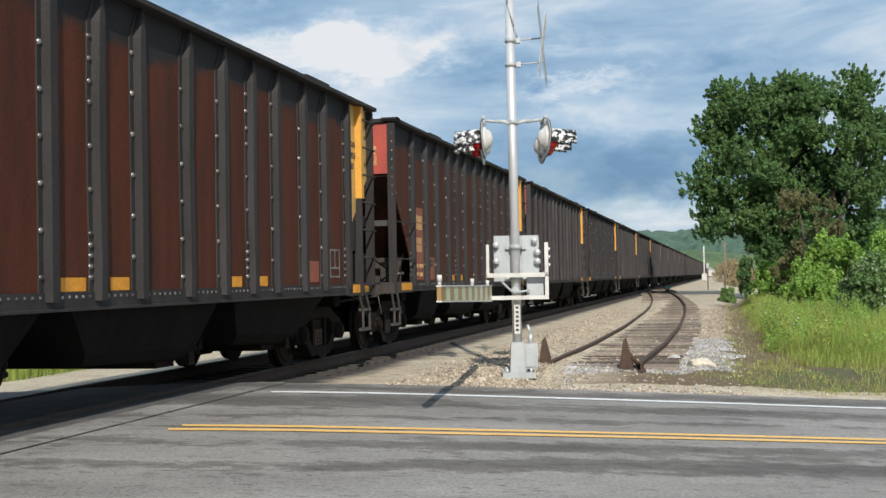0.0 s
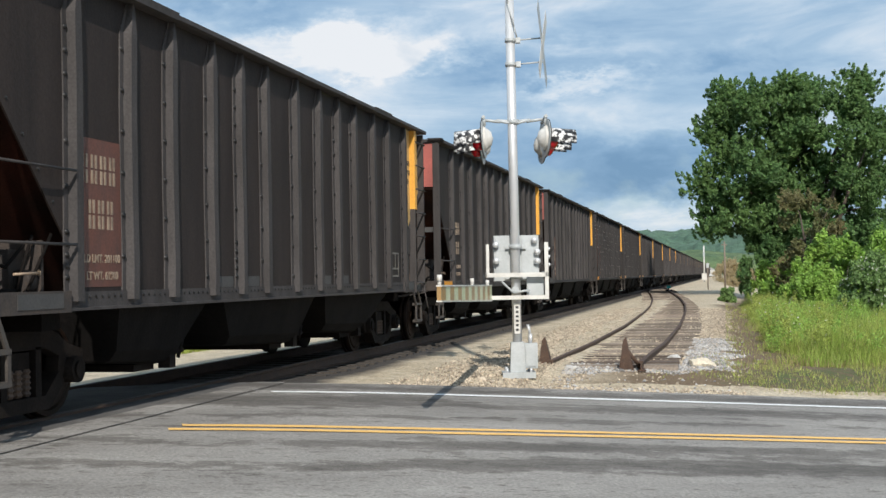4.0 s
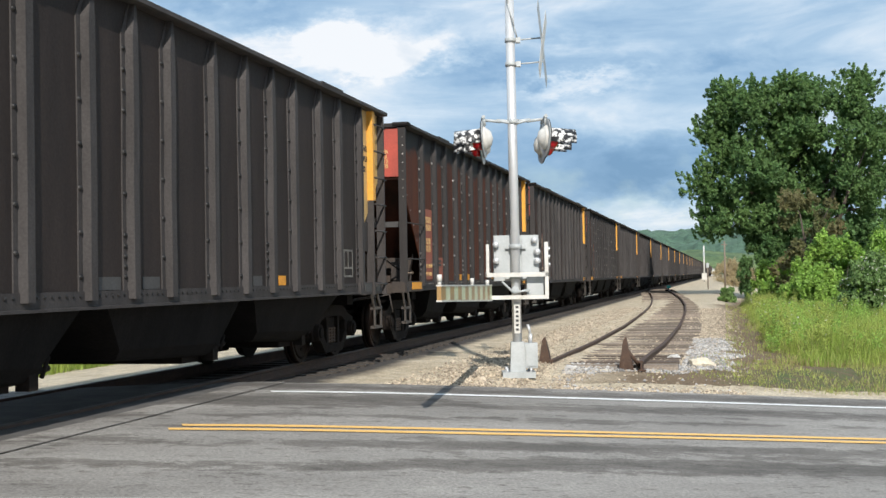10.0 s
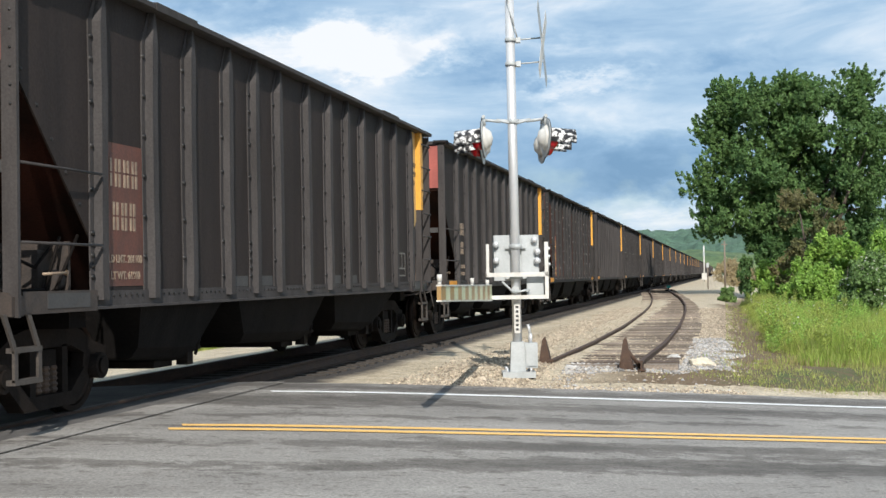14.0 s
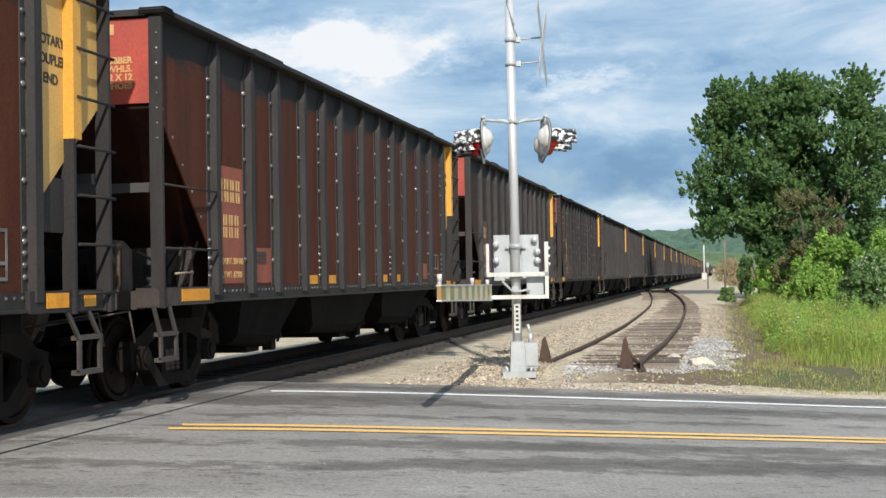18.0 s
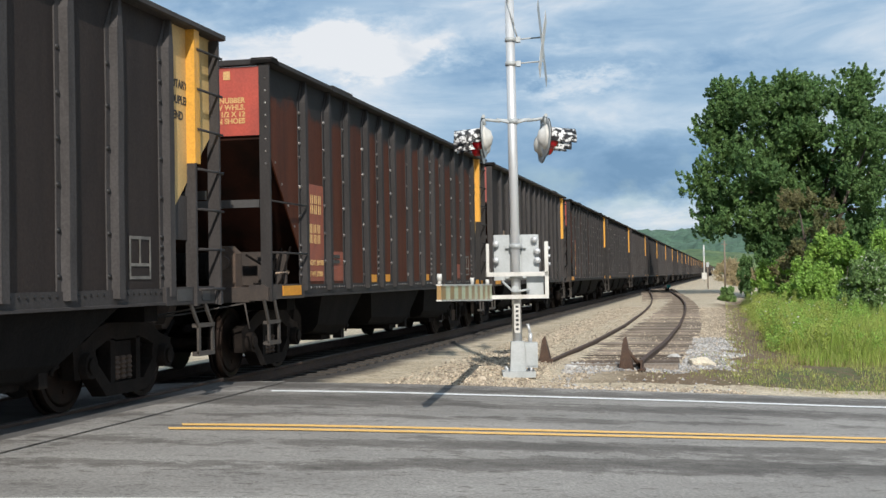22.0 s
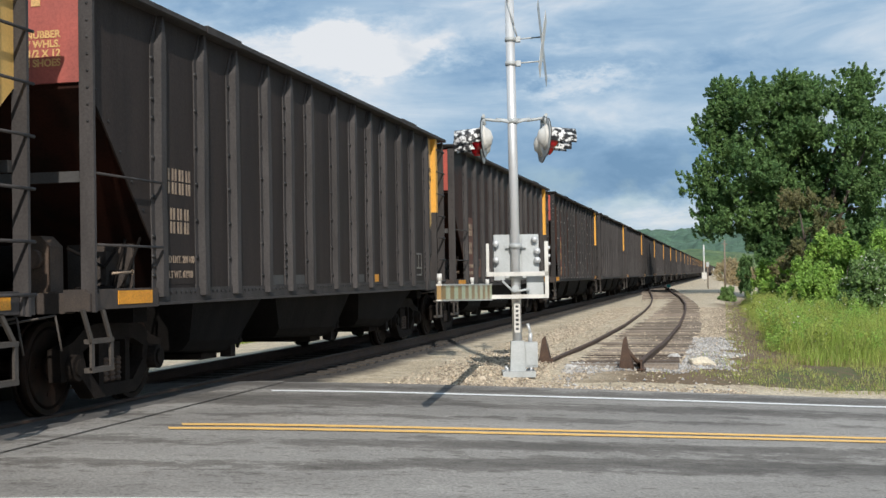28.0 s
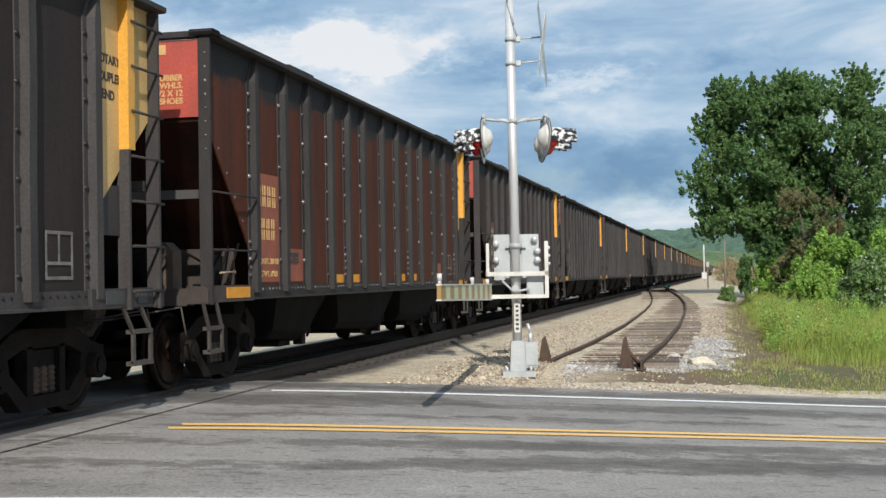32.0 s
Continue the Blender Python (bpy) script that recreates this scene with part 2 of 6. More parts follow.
# place
MAT["asphalt"] = None
# dark asphalt: the train's shade painted on crossing panels, and the real tar seam
MAT["asphalt_dark"] = surface("asphalt_dark", (0.13, 0.122, 0.115), (0.075, 0.07, 0.066), 2.0, 0.9, bump=0.4, fine=70, c3=(0.17, 0.16, 0.15))
MAT["white_line"] = surface("white_line", (0.88, 0.88, 0.86), (0.76, 0.76, 0.74), 6, 0.7, bump=0.1, fine=90, c3=(0.5, 0.5, 0.48), hi=0.68)
MAT["yellow_line"] = surface("yellow_line", (0.90, 0.55, 0.17), (0.78, 0.47, 0.15), 6, 0.7, bump=0.1, fine=90, c3=(0.42, 0.3, 0.15), hi=0.66)
MAT["rail_rust"] = surface("rail_rust", (0.10, 0.058, 0.038), (0.065, 0.042, 0.032), 6, 0.75, 0.2, bump=0.2)
MAT["rail_bright"] = surface("rail_bright", (0.20, 0.18, 0.165), (0.12, 0.105, 0.095), 5, 0.5, 0.8, bump=0)
MAT["tie_wood"] = surface("tie_wood", (0.28, 0.235, 0.19), (0.14, 0.115, 0.095), 0.5, 0.85, 0, (1, 9, 9), 0.5, 40, 0.3, objrand=0.42)
MAT["tie_old"] = surface("tie_old", (0.15, 0.115, 0.09), (0.075, 0.058, 0.048), 0.5, 0.9, 0, (1, 9, 9), 0.6, 40, 0.3, objrand=0.35)
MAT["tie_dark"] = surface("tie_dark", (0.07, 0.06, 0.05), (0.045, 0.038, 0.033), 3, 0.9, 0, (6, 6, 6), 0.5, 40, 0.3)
MAT["galvanised"] = surface("galvanised", (0.66, 0.67, 0.67), (0.54, 0.55, 0.56), 3, 0.42, 0.35, (1, 1, 0.4), 0.05, 60, 0.06)
MAT["signal_grey"] = surface("signal_grey", (0.46, 0.48, 0.48), (0.36, 0.38, 0.38), 3, 0.5, 0.1, bump=0.08, grain=0.08)
MAT["signal_white"] = surface("signal_white", (0.66, 0.65, 0.61), (0.52, 0.50, 0.46), 4, 0.55, 0, bump=0.06, grain=0.08, c3=(0.40, 0.36, 0.30), hi=0.62)
MAT["lens_red"] = surface("lens_red", (0.55, 0.012, 0.02), (0.42, 0.01, 0.015), 4, 0.15, bump=0, grain=0.05)
MAT["signal_black"] = surface("signal_black", (0.018, 0.018, 0.02), (0.03, 0.03, 0.03), 4, 0.5, bump=0)
MAT["hood_peeled"] = surface("hood_peeled", (0.02, 0.02, 0.022), (0.72, 0.72, 0.71), 15, 0.5, bump=0.05, lo=0.50, hi=0.55, grain=0.06)
MAT["stripe_red"] = surface("stripe_red", (0.40, 0.24, 0.08), (0.30, 0.18, 0.07), 4, 0.4, bump=0)
MAT["stripe_white"] = surface("stripe_white", (0.62, 0.64, 0.46), (0.50, 0.54, 0.34), 4, 0.4, bump=0)
MAT["stone"] = surface("stone", (0.48, 0.40, 0.30), (0.31, 0.26, 0.20), 3, 0.9, bump=0.2, fine=30, island=0.5)
MAT["pale_rock"] = surface("pale_rock", (0.72, 0.64, 0.50), (0.55, 0.48, 0.37), 6, 0.9, bump=0.4, fine=40)
MAT["stone_grey"] = surface("stone_grey", (0.42, 0.41, 0.39), (0.28, 0.27, 0.26), 3, 0.9, bump=0.2, fine=30, island=0.45)
MAT["bark"] = surface("bark", (0.10, 0.08, 0.06), (0.06, 0.048, 0.038), 3, 0.9, 0, (4, 4, 0.8), 0.6, 25)
MAT["leaf_tree"] = leaf_mat("leaf_tree", (0.098, 0.192, 0.068), (0.168, 0.278, 0.092), island=0.32)
MAT["leaf_bush"] = leaf_mat("leaf_bush", (0.22, 0.38, 0.075), (0.34, 0.50, 0.11))
MAT["weed_lime"] = leaf_mat("weed_lime", (0.28, 0.36, 0.07), (0.40, 0.44, 0.12))
MAT["brush_dry"] = leaf_mat("brush_dry", (0.50, 0.40, 0.25), (0.42, 0.36, 0.20))
# far ridge woods: distance haze is put into this bluish green
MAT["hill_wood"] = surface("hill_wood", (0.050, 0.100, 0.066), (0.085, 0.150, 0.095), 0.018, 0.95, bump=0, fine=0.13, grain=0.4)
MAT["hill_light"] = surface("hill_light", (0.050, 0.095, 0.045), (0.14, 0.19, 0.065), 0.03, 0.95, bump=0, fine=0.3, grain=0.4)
MAT["leaf_dark"] = leaf_mat("leaf_dark", (0.15, 0.25, 0.085), (0.22, 0.33, 0.11))
MAT["leaf_brown"] = leaf_mat("leaf_brown", (0.18, 0.20, 0.085), (0.26, 0.215, 0.11), island=0.25)
MAT["flower_white"] = leaf_mat("flower_white", (0.55, 0.58, 0.48), (0.66, 0.66, 0.58))
MAT["grass_blade"] = leaf_mat("grass_blade", (0.24, 0.35, 0.065), (0.42, 0.47, 0.12), island=0.26)
MAT["grass_dry"] = leaf_mat("grass_dry", (0.38, 0.30, 0.15), (0.33, 0.33, 0.13))
MAT["pole_wood"] = surface("pole_wood", (0.24, 0.19, 0.15), (0.16, 0.13, 0.10), 4, 0.9, 0, (6, 6, 0.6), 0.3, 30)
MAT["teal_paint"] = surface("teal_paint", (0.02, 0.34, 0.30), (0.03, 0.26, 0.24), 5, 0.5, bump=0)

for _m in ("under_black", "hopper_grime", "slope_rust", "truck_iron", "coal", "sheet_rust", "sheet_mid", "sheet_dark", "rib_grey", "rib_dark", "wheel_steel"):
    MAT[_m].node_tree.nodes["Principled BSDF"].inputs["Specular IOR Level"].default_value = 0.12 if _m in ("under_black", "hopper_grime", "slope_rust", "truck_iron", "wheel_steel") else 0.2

# road and track in plan
TRACK_X = -7.20
E_ROAD = Vector((0.8804, 0.4743, 0)).normalized()
N_ROAD = Vector((-0.4743, 0.8804, 0)).normalized()
ROAD_NEAR, ROAD_FAR = 7.9, 16.75


def road_z(x):
    return sum(road_profile(x + o) for o in (-1.2, -0.6, 0.0, 0.6, 1.2)) / 5


def road_profile(x):
    return float(np.interp(x - TRACK_X, [-16, -10, -6, -2, 0, 2, 4, 6, 8, 10, 14, 40], [-0.9, -0.65, -0.37, -0.07, 0, -0.07, -0.225, -0.383, -0.547, -0.718, -0.9, -1.3])) - 0.004


def ground_z(x, y):
    n = -0.4743 * x + 0.8804 * y
    u = x - TRACK_X
    near = max(0.0, max(ROAD_NEAR - n, n - ROAD_FAR))
    k = min(1.0, near / 4.0)
    k = k * k * (3 - 2 * k)
    by_road = road_z(x) - 0.05 - 0.04 * min(1.0, near)
    bed = float(np.interp(u, [-30, -9, -4.0, -2.4, -1.7, 1.7, 2.5, 3.3, 4.25, 4.55, 7.0, 9.0, 14, 40], [-1.2, -0.75, -0.45, -0.26, -0.20, -0.20, -0.21, -0.20, -0.185, -0.268, -0.285, -0.52, -0.75, -1.2]))
    if y > 45 and 1.7 < u < 7:
        f = min(1.0, (y - 45) / 45.0)
        bed = bed * (1 - f) + (-0.17) * f
    z = by_road * (1 - k) + bed * k
    if near == 0 and abs(u) < 2.2:
        z = min(z, -0.10)
    if near > 0.3:
        z += (0.012 if u < 7.2 else 0.04) * noise.noise(Vector((x * 0.7, y * 0.7, 0))) * k
    return z


def ground_material():
    m = bpy.data.materials.new("ground_soil")
    m.use_nodes = True
    t = m.node_tree
    b = t.nodes["Principled BSDF"]
    tc = node(t, "ShaderNodeTexCoord")
    sep = node(t, "ShaderNodeSeparateXYZ")
    link(t, tc.outputs["Object"], sep.inputs[0])

    def noi(scale, detail=5.0):
        n = node(t, "ShaderNodeTexNoise", Scale=scale, Detail=detail, Roughness=0.65)
        link(t, tc.outputs["Object"], n.inputs["Vector"])
        return n.outputs[0]

    big, mid, fine = noi(0.25), noi(1.6), noi(14.0, 3.0)
    vor = node(t, "ShaderNodeTexVoronoi", Scale=26.0)
    link(t, tc.outputs["Object"], vor.inputs["Vector"])
    gravel = ramp(t, [(0.30, (0.44, 0.36, 0.25)), (0.52, (0.58, 0.49, 0.355)), (0.72, (0.68, 0.60, 0.465))], mid)
    stones = node(t, "ShaderNodeMix", data_type="RGBA", blend_type="MULTIPLY")
    vr = ramp(t, [(0.0, (0.55, 0.55, 0.56)), (1.0, (1.30, 1.29, 1.26))], vor.outputs["Color"])
    stones.inputs[0].default_value = 0.8
    link(t, gravel.outputs[0], stones.inputs[6]); link(t, vr.outputs[0], stones.inputs[7])
    grass = ramp(t, [(0.36, (0.150, 0.108, 0.062)), (0.5, (0.108, 0.100, 0.042)), (0.64, (0.085, 0.125, 0.034))], noi(5.0, 6.0))
    # grass beyond a ragged edge on both sides of the line
    ed = node(t, "ShaderNodeMath", operation="MULTIPLY_ADD")
    link(t, big, ed.inputs[0]); ed.inputs[1].default_value = 2.4
    link(t, sep.outputs[0], ed.inputs[2])
    e2 = node(t, "ShaderNodeMath", operation="MULTIPLY_ADD")
    link(t, mid, e2.inputs[0]); e2.inputs[1].default_value = 1.2
    link(t, ed.outputs[0], e2.inputs[2])
    # bare tan earth far along the line; dirt along the road behind a gravel shoulder
    far = node(t, "ShaderNodeMapRange")
    link(t, sep.outputs[1], far.inputs[0])
    far.inputs[1].default_value, far.inputs[2].default_value, far.inputs[3].default_value, far.inputs[4].default_value = 60.0, 130.0, 0.0, -4.5
    e3 = node(t, "ShaderNodeMath", operation="ADD")
    link(t, far.outputs[0], e3.inputs[0]); link(t, e2.outputs[0], e3.inputs[1])
    across = node(t, "ShaderNodeVectorMath", operation="DOT_PRODUCT")
    link(t, tc.outputs["Object"], across.inputs[0]); across.inputs[1].default_value = tuple(N_ROAD)
    wob = node(t, "ShaderNodeMath", operation="MULTIPLY_ADD")
    link(t, mid, wob.inputs[0]); wob.inputs[1].default_value = 0.8; link(t, across.outputs["Value"], wob.inputs[2])
    s1 = node(t, "ShaderNodeMapRange")
    link(t, wob.outputs[0], s1.inputs[0])
    s1.inputs[1].default_value, s1.inputs[2].default_value, s1.inputs[3].default_value, s1.inputs[4].default_value = ROAD_FAR + 4.0, ROAD_FAR + 3.2, 0.0, 1.7
    e4 = node(t, "ShaderNodeMath", operation="ADD")
    link(t, s1.outputs[0], e4.inputs[0]); link(t, e3.outputs[0], e4.inputs[1])
    s2 = node(t, "ShaderNodeMapRange")
    link(t, wob.outputs[0], s2.inputs[0])
    s2.inputs[1].default_value, s2.inputs[2].default_value, s2.inputs[3].default_value, s2.inputs[4].default_value = ROAD_FAR + 1.85, ROAD_FAR + 1.35, 0.0, -20.0
    e5 = node(t, "ShaderNodeMath", operation="ADD")
    link(t, s2.outputs[0], e5.inputs[0]); link(t, e4.outputs[0], e5.inputs[1])
    right = node(t, "ShaderNodeMapRange")
    link(t, e5.outputs[0], right.inputs[0])
    right.inputs[1].default_value, right.inputs[2].default_value = 3.0, 4.0
    left = node(t, "ShaderNodeMapRange")
    link(t, e2.outputs[0], left.inputs[0])
    left.inputs[1].default_value, left.inputs[2].default_value = -12.3, -13.3
    mx = node(t, "ShaderNodeMath", operation="MAXIMUM")
    link(t, right.outputs[0], mx.inputs[0]); link(t, left.outputs[0], mx.inputs[1])
    dirtm = node(t, "ShaderNodeMapRange")
    link(t, e5.outputs[0], dirtm.inputs[0])
    dirtm.inputs[1].default_value, dirtm.inputs[2].default_value = 1.0, 1.9
    dirt = node(t, "ShaderNodeMix", data_type="RGBA")
    link(t, dirtm.outputs[0], dirt.inputs[0]); link(t, stones.outputs[2], dirt.inputs[6])
    dirt.inputs[7].default_value = (0.17, 0.118, 0.070, 1)
    mix = node(t, "ShaderNodeMix", data_type="RGBA")
    link(t, mx.outputs[0], mix.inputs[0]); link(t, dirt.outputs[2], mix.inputs[6]); link(t, grass.outputs[0], mix.inputs[7])
    # ballast under the running line is much darker, out to a ragged edge
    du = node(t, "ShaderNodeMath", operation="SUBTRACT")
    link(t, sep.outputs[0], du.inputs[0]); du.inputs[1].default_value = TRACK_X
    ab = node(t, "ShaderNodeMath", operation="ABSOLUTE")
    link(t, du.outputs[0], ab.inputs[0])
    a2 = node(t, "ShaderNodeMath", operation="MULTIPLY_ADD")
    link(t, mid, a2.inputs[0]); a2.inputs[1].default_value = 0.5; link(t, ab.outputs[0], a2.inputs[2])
    bed_dark = node(t, "ShaderNodeMapRange")
    link(t, a2.outputs[0], bed_dark.inputs[0])
    bed_dark.inputs[1].default_value, bed_dark.inputs[2].default_value = 2.15, 1.75
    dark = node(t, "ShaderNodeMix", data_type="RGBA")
    link(t, bed_dark.outputs[0], dark.inputs[0]); link(t, mix.outputs[2], dark.inputs[6])
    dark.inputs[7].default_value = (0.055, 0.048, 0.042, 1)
    gr = node(t, "ShaderNodeMapRange")
    link(t, fine, gr.inputs[0])
    gr.inputs[1].default_value, gr.inputs[2].default_value, gr.inputs[3].default_value, gr.inputs[4].default_value = 0.3, 0.7, 0.8, 1.2
    vm = node(t, "ShaderNodeVectorMath", operation="SCALE")
    link(t, dark.outputs[2], vm.inputs[0]); link(t, gr.outputs[0], vm.inputs["Scale"])
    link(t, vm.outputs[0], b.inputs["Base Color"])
    b.inputs["Roughness"].default_value = 0.95
    bp = node(t, "ShaderNodeBump", Strength=0.7, Distance=0.04)
    link(t, vor.outputs["Distance"], bp.inputs["Height"]); link(t, bp.outputs[0], b.inputs["Normal"])
    return m


def asphalt_material():
    m = bpy.data.materials.new("asphalt")
    m.use_nodes = True
    t = m.node_tree
    b = t.nodes["Principled BSDF"]
    tc = node(t, "ShaderNodeTexCoord")
    rot = node(t, "ShaderNodeMapping")
    rot.inputs["Rotation"].default_value = (0, 0, -math.atan2(E_ROAD.y, E_ROAD.x))
    link(t, tc.outputs["Object"], rot.inputs[0])

    def noi(scale, stretch, detail=5.0, rough=0.6):
        mp = node(t, "ShaderNodeMapping")
        mp.inputs["Scale"].default_value = stretch
        link(t, rot.outputs[0], mp.inputs[0])
        n = node(t, "ShaderNodeTexNoise", Scale=scale, Detail=detail, Roughness=rough)
        link(t, mp.outputs[0], n.inputs["Vector"])
        return n.outputs[0]

    base = ramp(t, [(0.30, (0.200, 0.186, 0.168)), (0.5, (0.268, 0.250, 0.226)), (0.70, (0.330, 0.310, 0.282))], noi(0.9, (0.35, 1.0, 1)))
    # worn dark patches gather in bands along the wheel paths
    sepr = node(t, "ShaderNodeSeparateXYZ")
    link(t, rot.outputs[0], sepr.inputs[0])
    wave = node(t, "ShaderNodeMath", operation="MULTIPLY_ADD")
    link(t, noi(0.35, (0.3, 1, 1)), wave.inputs[0]); wave.inputs[1].default_value = 1.6; link(t, sepr.outputs[1], wave.inputs[2])
    total = None
    for n0, w, g in ((10.35, 0.40, 0.12), (11.45, 0.38, 0.12), (14.7, 0.70, 0.15), (13.4, 0.28, 0.10), (16.3, 0.5, 0.15)):
        df = node(t, "ShaderNodeMath", operation="SUBTRACT")
        link(t, wave.outputs[0], df.inputs[0]); df.inputs[1].default_value = n0 + 0.8
        ab = node(t, "ShaderNodeMath", operation="ABSOLUTE")
        link(t, df.outputs[0], ab.inputs[0])
        mr = node(t, "ShaderNodeMapRange", interpolation_type="SMOOTHSTEP")
        link(t, ab.outputs[0], mr.inputs[0])
        mr.inputs[1].default_value, mr.inputs[2].default_value, mr.inputs[3].default_value, mr.inputs[4].default_value = 0.0, w * 1.2, g, 0.0
        if total is None:
            total = mr.outputs[0]
        else:
            ad = node(t, "ShaderNodeMath", operation="ADD")
            link(t, total, ad.inputs[0]); link(t, mr.outputs[0], ad.inputs[1])
            total = ad.outputs[0]
    br = node(t, "ShaderNodeMath", operation="MULTIPLY_ADD")
    link(t, noi(0.5, (0.30, 1.0, 1), 5.0), br.inputs[0]); br.inputs[1].default_value = 0.50
    b6 = node(t, "ShaderNodeMath", operation="MULTIPLY")
    link(t, total, b6.inputs[0]); b6.inputs[1].default_value = 1.25
    link(t, b6.outputs[0], br.inputs[2])
    # ragged worn patches, thick in the wheel paths and thin between them
    dd = node(t, "ShaderNodeMath", operation="MULTIPLY_ADD")
    link(t, noi(3.3, (0.50, 1.0, 1), 14.0, 0.80), dd.inputs[0]); dd.inputs[1].default_value = 0.80; link(t, br.outputs[0], dd.inputs[2])
    streak = ramp(t, [(0.715, (1, 1, 1)), (0.740, (0.64, 0.625, 0.61)), (0.88, (0.38, 0.365, 0.35))], dd.outputs[0])
    spots = ramp(t, [(0.575, (1, 1, 1)), (0.615, (0.60, 0.585, 0.57))], noi(8.0, (0.45, 1.0, 1), 6.0, 0.74))
    mu = node(t, "ShaderNodeMix", data_type="RGBA", blend_type="MULTIPLY"); mu.inputs[0].default_value = 1.0
    link(t, base.outputs[0], mu.inputs[6]); link(t, streak.outputs[0], mu.inputs[7])
    mu2 = node(t, "ShaderNodeMix", data_type="RGBA", blend_type="MULTIPLY"); mu2.inputs[0].default_value = 1.0
    link(t, mu.outputs[2], mu2.inputs[6]); link(t, spots.outputs[0], mu2.inputs[7])
    f = noi(38.0, (1, 1, 1), 5.0, 0.75)
    gr = node(t, "ShaderNodeMapRange")
    link(t, f, gr.inputs[0])
    gr.inputs[1].default_value, gr.inputs[2].default_value, gr.inputs[3].default_value, gr.inputs[4].default_value = 0.3, 0.7, 0.50, 1.50
    vm = node(t, "ShaderNodeVectorMath", operation="SCALE")
    link(t, mu2.outputs[2], vm.inputs[0]); link(t, gr.outputs[0], vm.inputs["Scale"])
    link(t, vm.outputs[0], b.inputs["Base Color"])
    b.inputs["Roughness"].default_value = 0.85
    bp = node(t, "ShaderNodeBump", Strength=0.4, Distance=0.01)
    link(t, f, bp.inputs["Height"]); link(t, bp.outputs[0], b.inputs["Normal"])
    return m


MAT["asphalt"] = asphalt_material()
MAT["ground"] = ground_material()

# ---------------------------------------------------------------- mesh tools


def mesh_from(name, verts, faces, mats, smooth=False, index=None):
    me = bpy.data.meshes.new(name)
    me.from_pydata([tuple(v) for v in verts], [], faces)
    for mt in (mats if isinstance(mats, (list, tuple)) else [mats]):
        me.materials.append(MAT[mt] if isinstance(mt, str) else mt)
    if smooth:
        me.polygons.foreach_set("use_smooth", [True] * len(me.polygons))
    if index is not None:
        me.polygons.foreach_set("material_index", index)
    me.update()
    return me


def box(bm, x0, x1, y0, y1, z0, z1, mi=0):
    v = [bm.verts.new(p) for p in ((x0, y0, z0), (x1, y0, z0), (x1, y1, z0), (x0, y1, z0), (x0, y0, z1), (x1, y0, z1), (x1, y1, z1), (x0, y1, z1))]
    out = []
    for q in ((3, 2, 1, 0), (4, 5, 6, 7), (0, 1, 5, 4), (1, 2, 6, 5), (2, 3, 7, 6), (3, 0, 4, 7)):
        f = bm.faces.new([v[i] for i in q])
        f.material_index = mi
        out.append(f)
    return out


def prism(bm, poly, axis, a0, a1, mi=0):
    """A polygon in the plane across an axis, drawn out from a0 to a1. x: (y, z); y: (x, z); z: (x, y)."""
    def at(p, a):
        return {"x": (a, p[0], p[1]), "y": (p[0], a, p[1]), "z": (p[0], p[1], a)}[axis]
    lo = [bm.verts.new(at(p, a0)) for p in poly]
    hi = [bm.verts.new(at(p, a1)) for p in poly]
    fs = [bm.faces.new(lo[::-1]), bm.faces.new(hi)]
    n = len(poly)
    for i in range(n):
        fs.append(bm.faces.new((lo[i], lo[(i + 1) % n], hi[(i + 1) % n], hi[i])))
    for f in fs:
        f.material_index = mi
    return fs


def tube(bm, p0, p1, r0, r1=None, n=10, mi=0, caps=True):
    p0, p1 = Vector(p0), Vector(p1)
    r1 = r0 if r1 is None else r1
    d = (p1 - p0).normalized()
    a = d.orthogonal().normalized()
    b = d.cross(a)
    lo, hi = [], []
    for i in range(n):
        w = 2 * math.pi * i / n
        o = a * math.cos(w) + b * math.sin(w)
        lo.append(bm.verts.new(p0 + o * r0)); hi.append(bm.verts.new(p1 + o * r1))
    for i in range(n):
        f = bm.faces.new((lo[i], lo[(i + 1) % n], hi[(i + 1) % n], hi[i]))
        f.material_index, f.smooth = mi, True
    if caps:
        for f in (bm.faces.new(lo[::-1]), bm.faces.new(hi)):
            f.material_index = mi


def dome(bm, c, d, r, n=6, mi=0, h=0.7):
    """A low rivet or lamp back: rings towards d."""
    c, d = Vector(c), Vector(d).normalized()
    a = d.orthogonal().normalized(); b = d.cross(a)
    rings = []
    for k, (rr, hh) in enumerate(((1, 0), (0.72, 0.62 * h), )):
        rings.append([bm.verts.new(c + (a * math.cos(6.2832 * i / n) + b * math.sin(6.2832 * i / n)) * r * rr + d * r * hh) for i in range(n)])
    top = bm.verts.new(c + d * r * h)
    for i in range(n):
        f = bm.faces.new((rings[0][i], rings[0][(i + 1) % n], rings[1][(i + 1) % n], rings[1][i])); f.material_index = mi; f.smooth = True
        f = bm.faces.new((rings[1][i], rings[1][(i + 1) % n], top)); f.material_index = mi; f.smooth = True


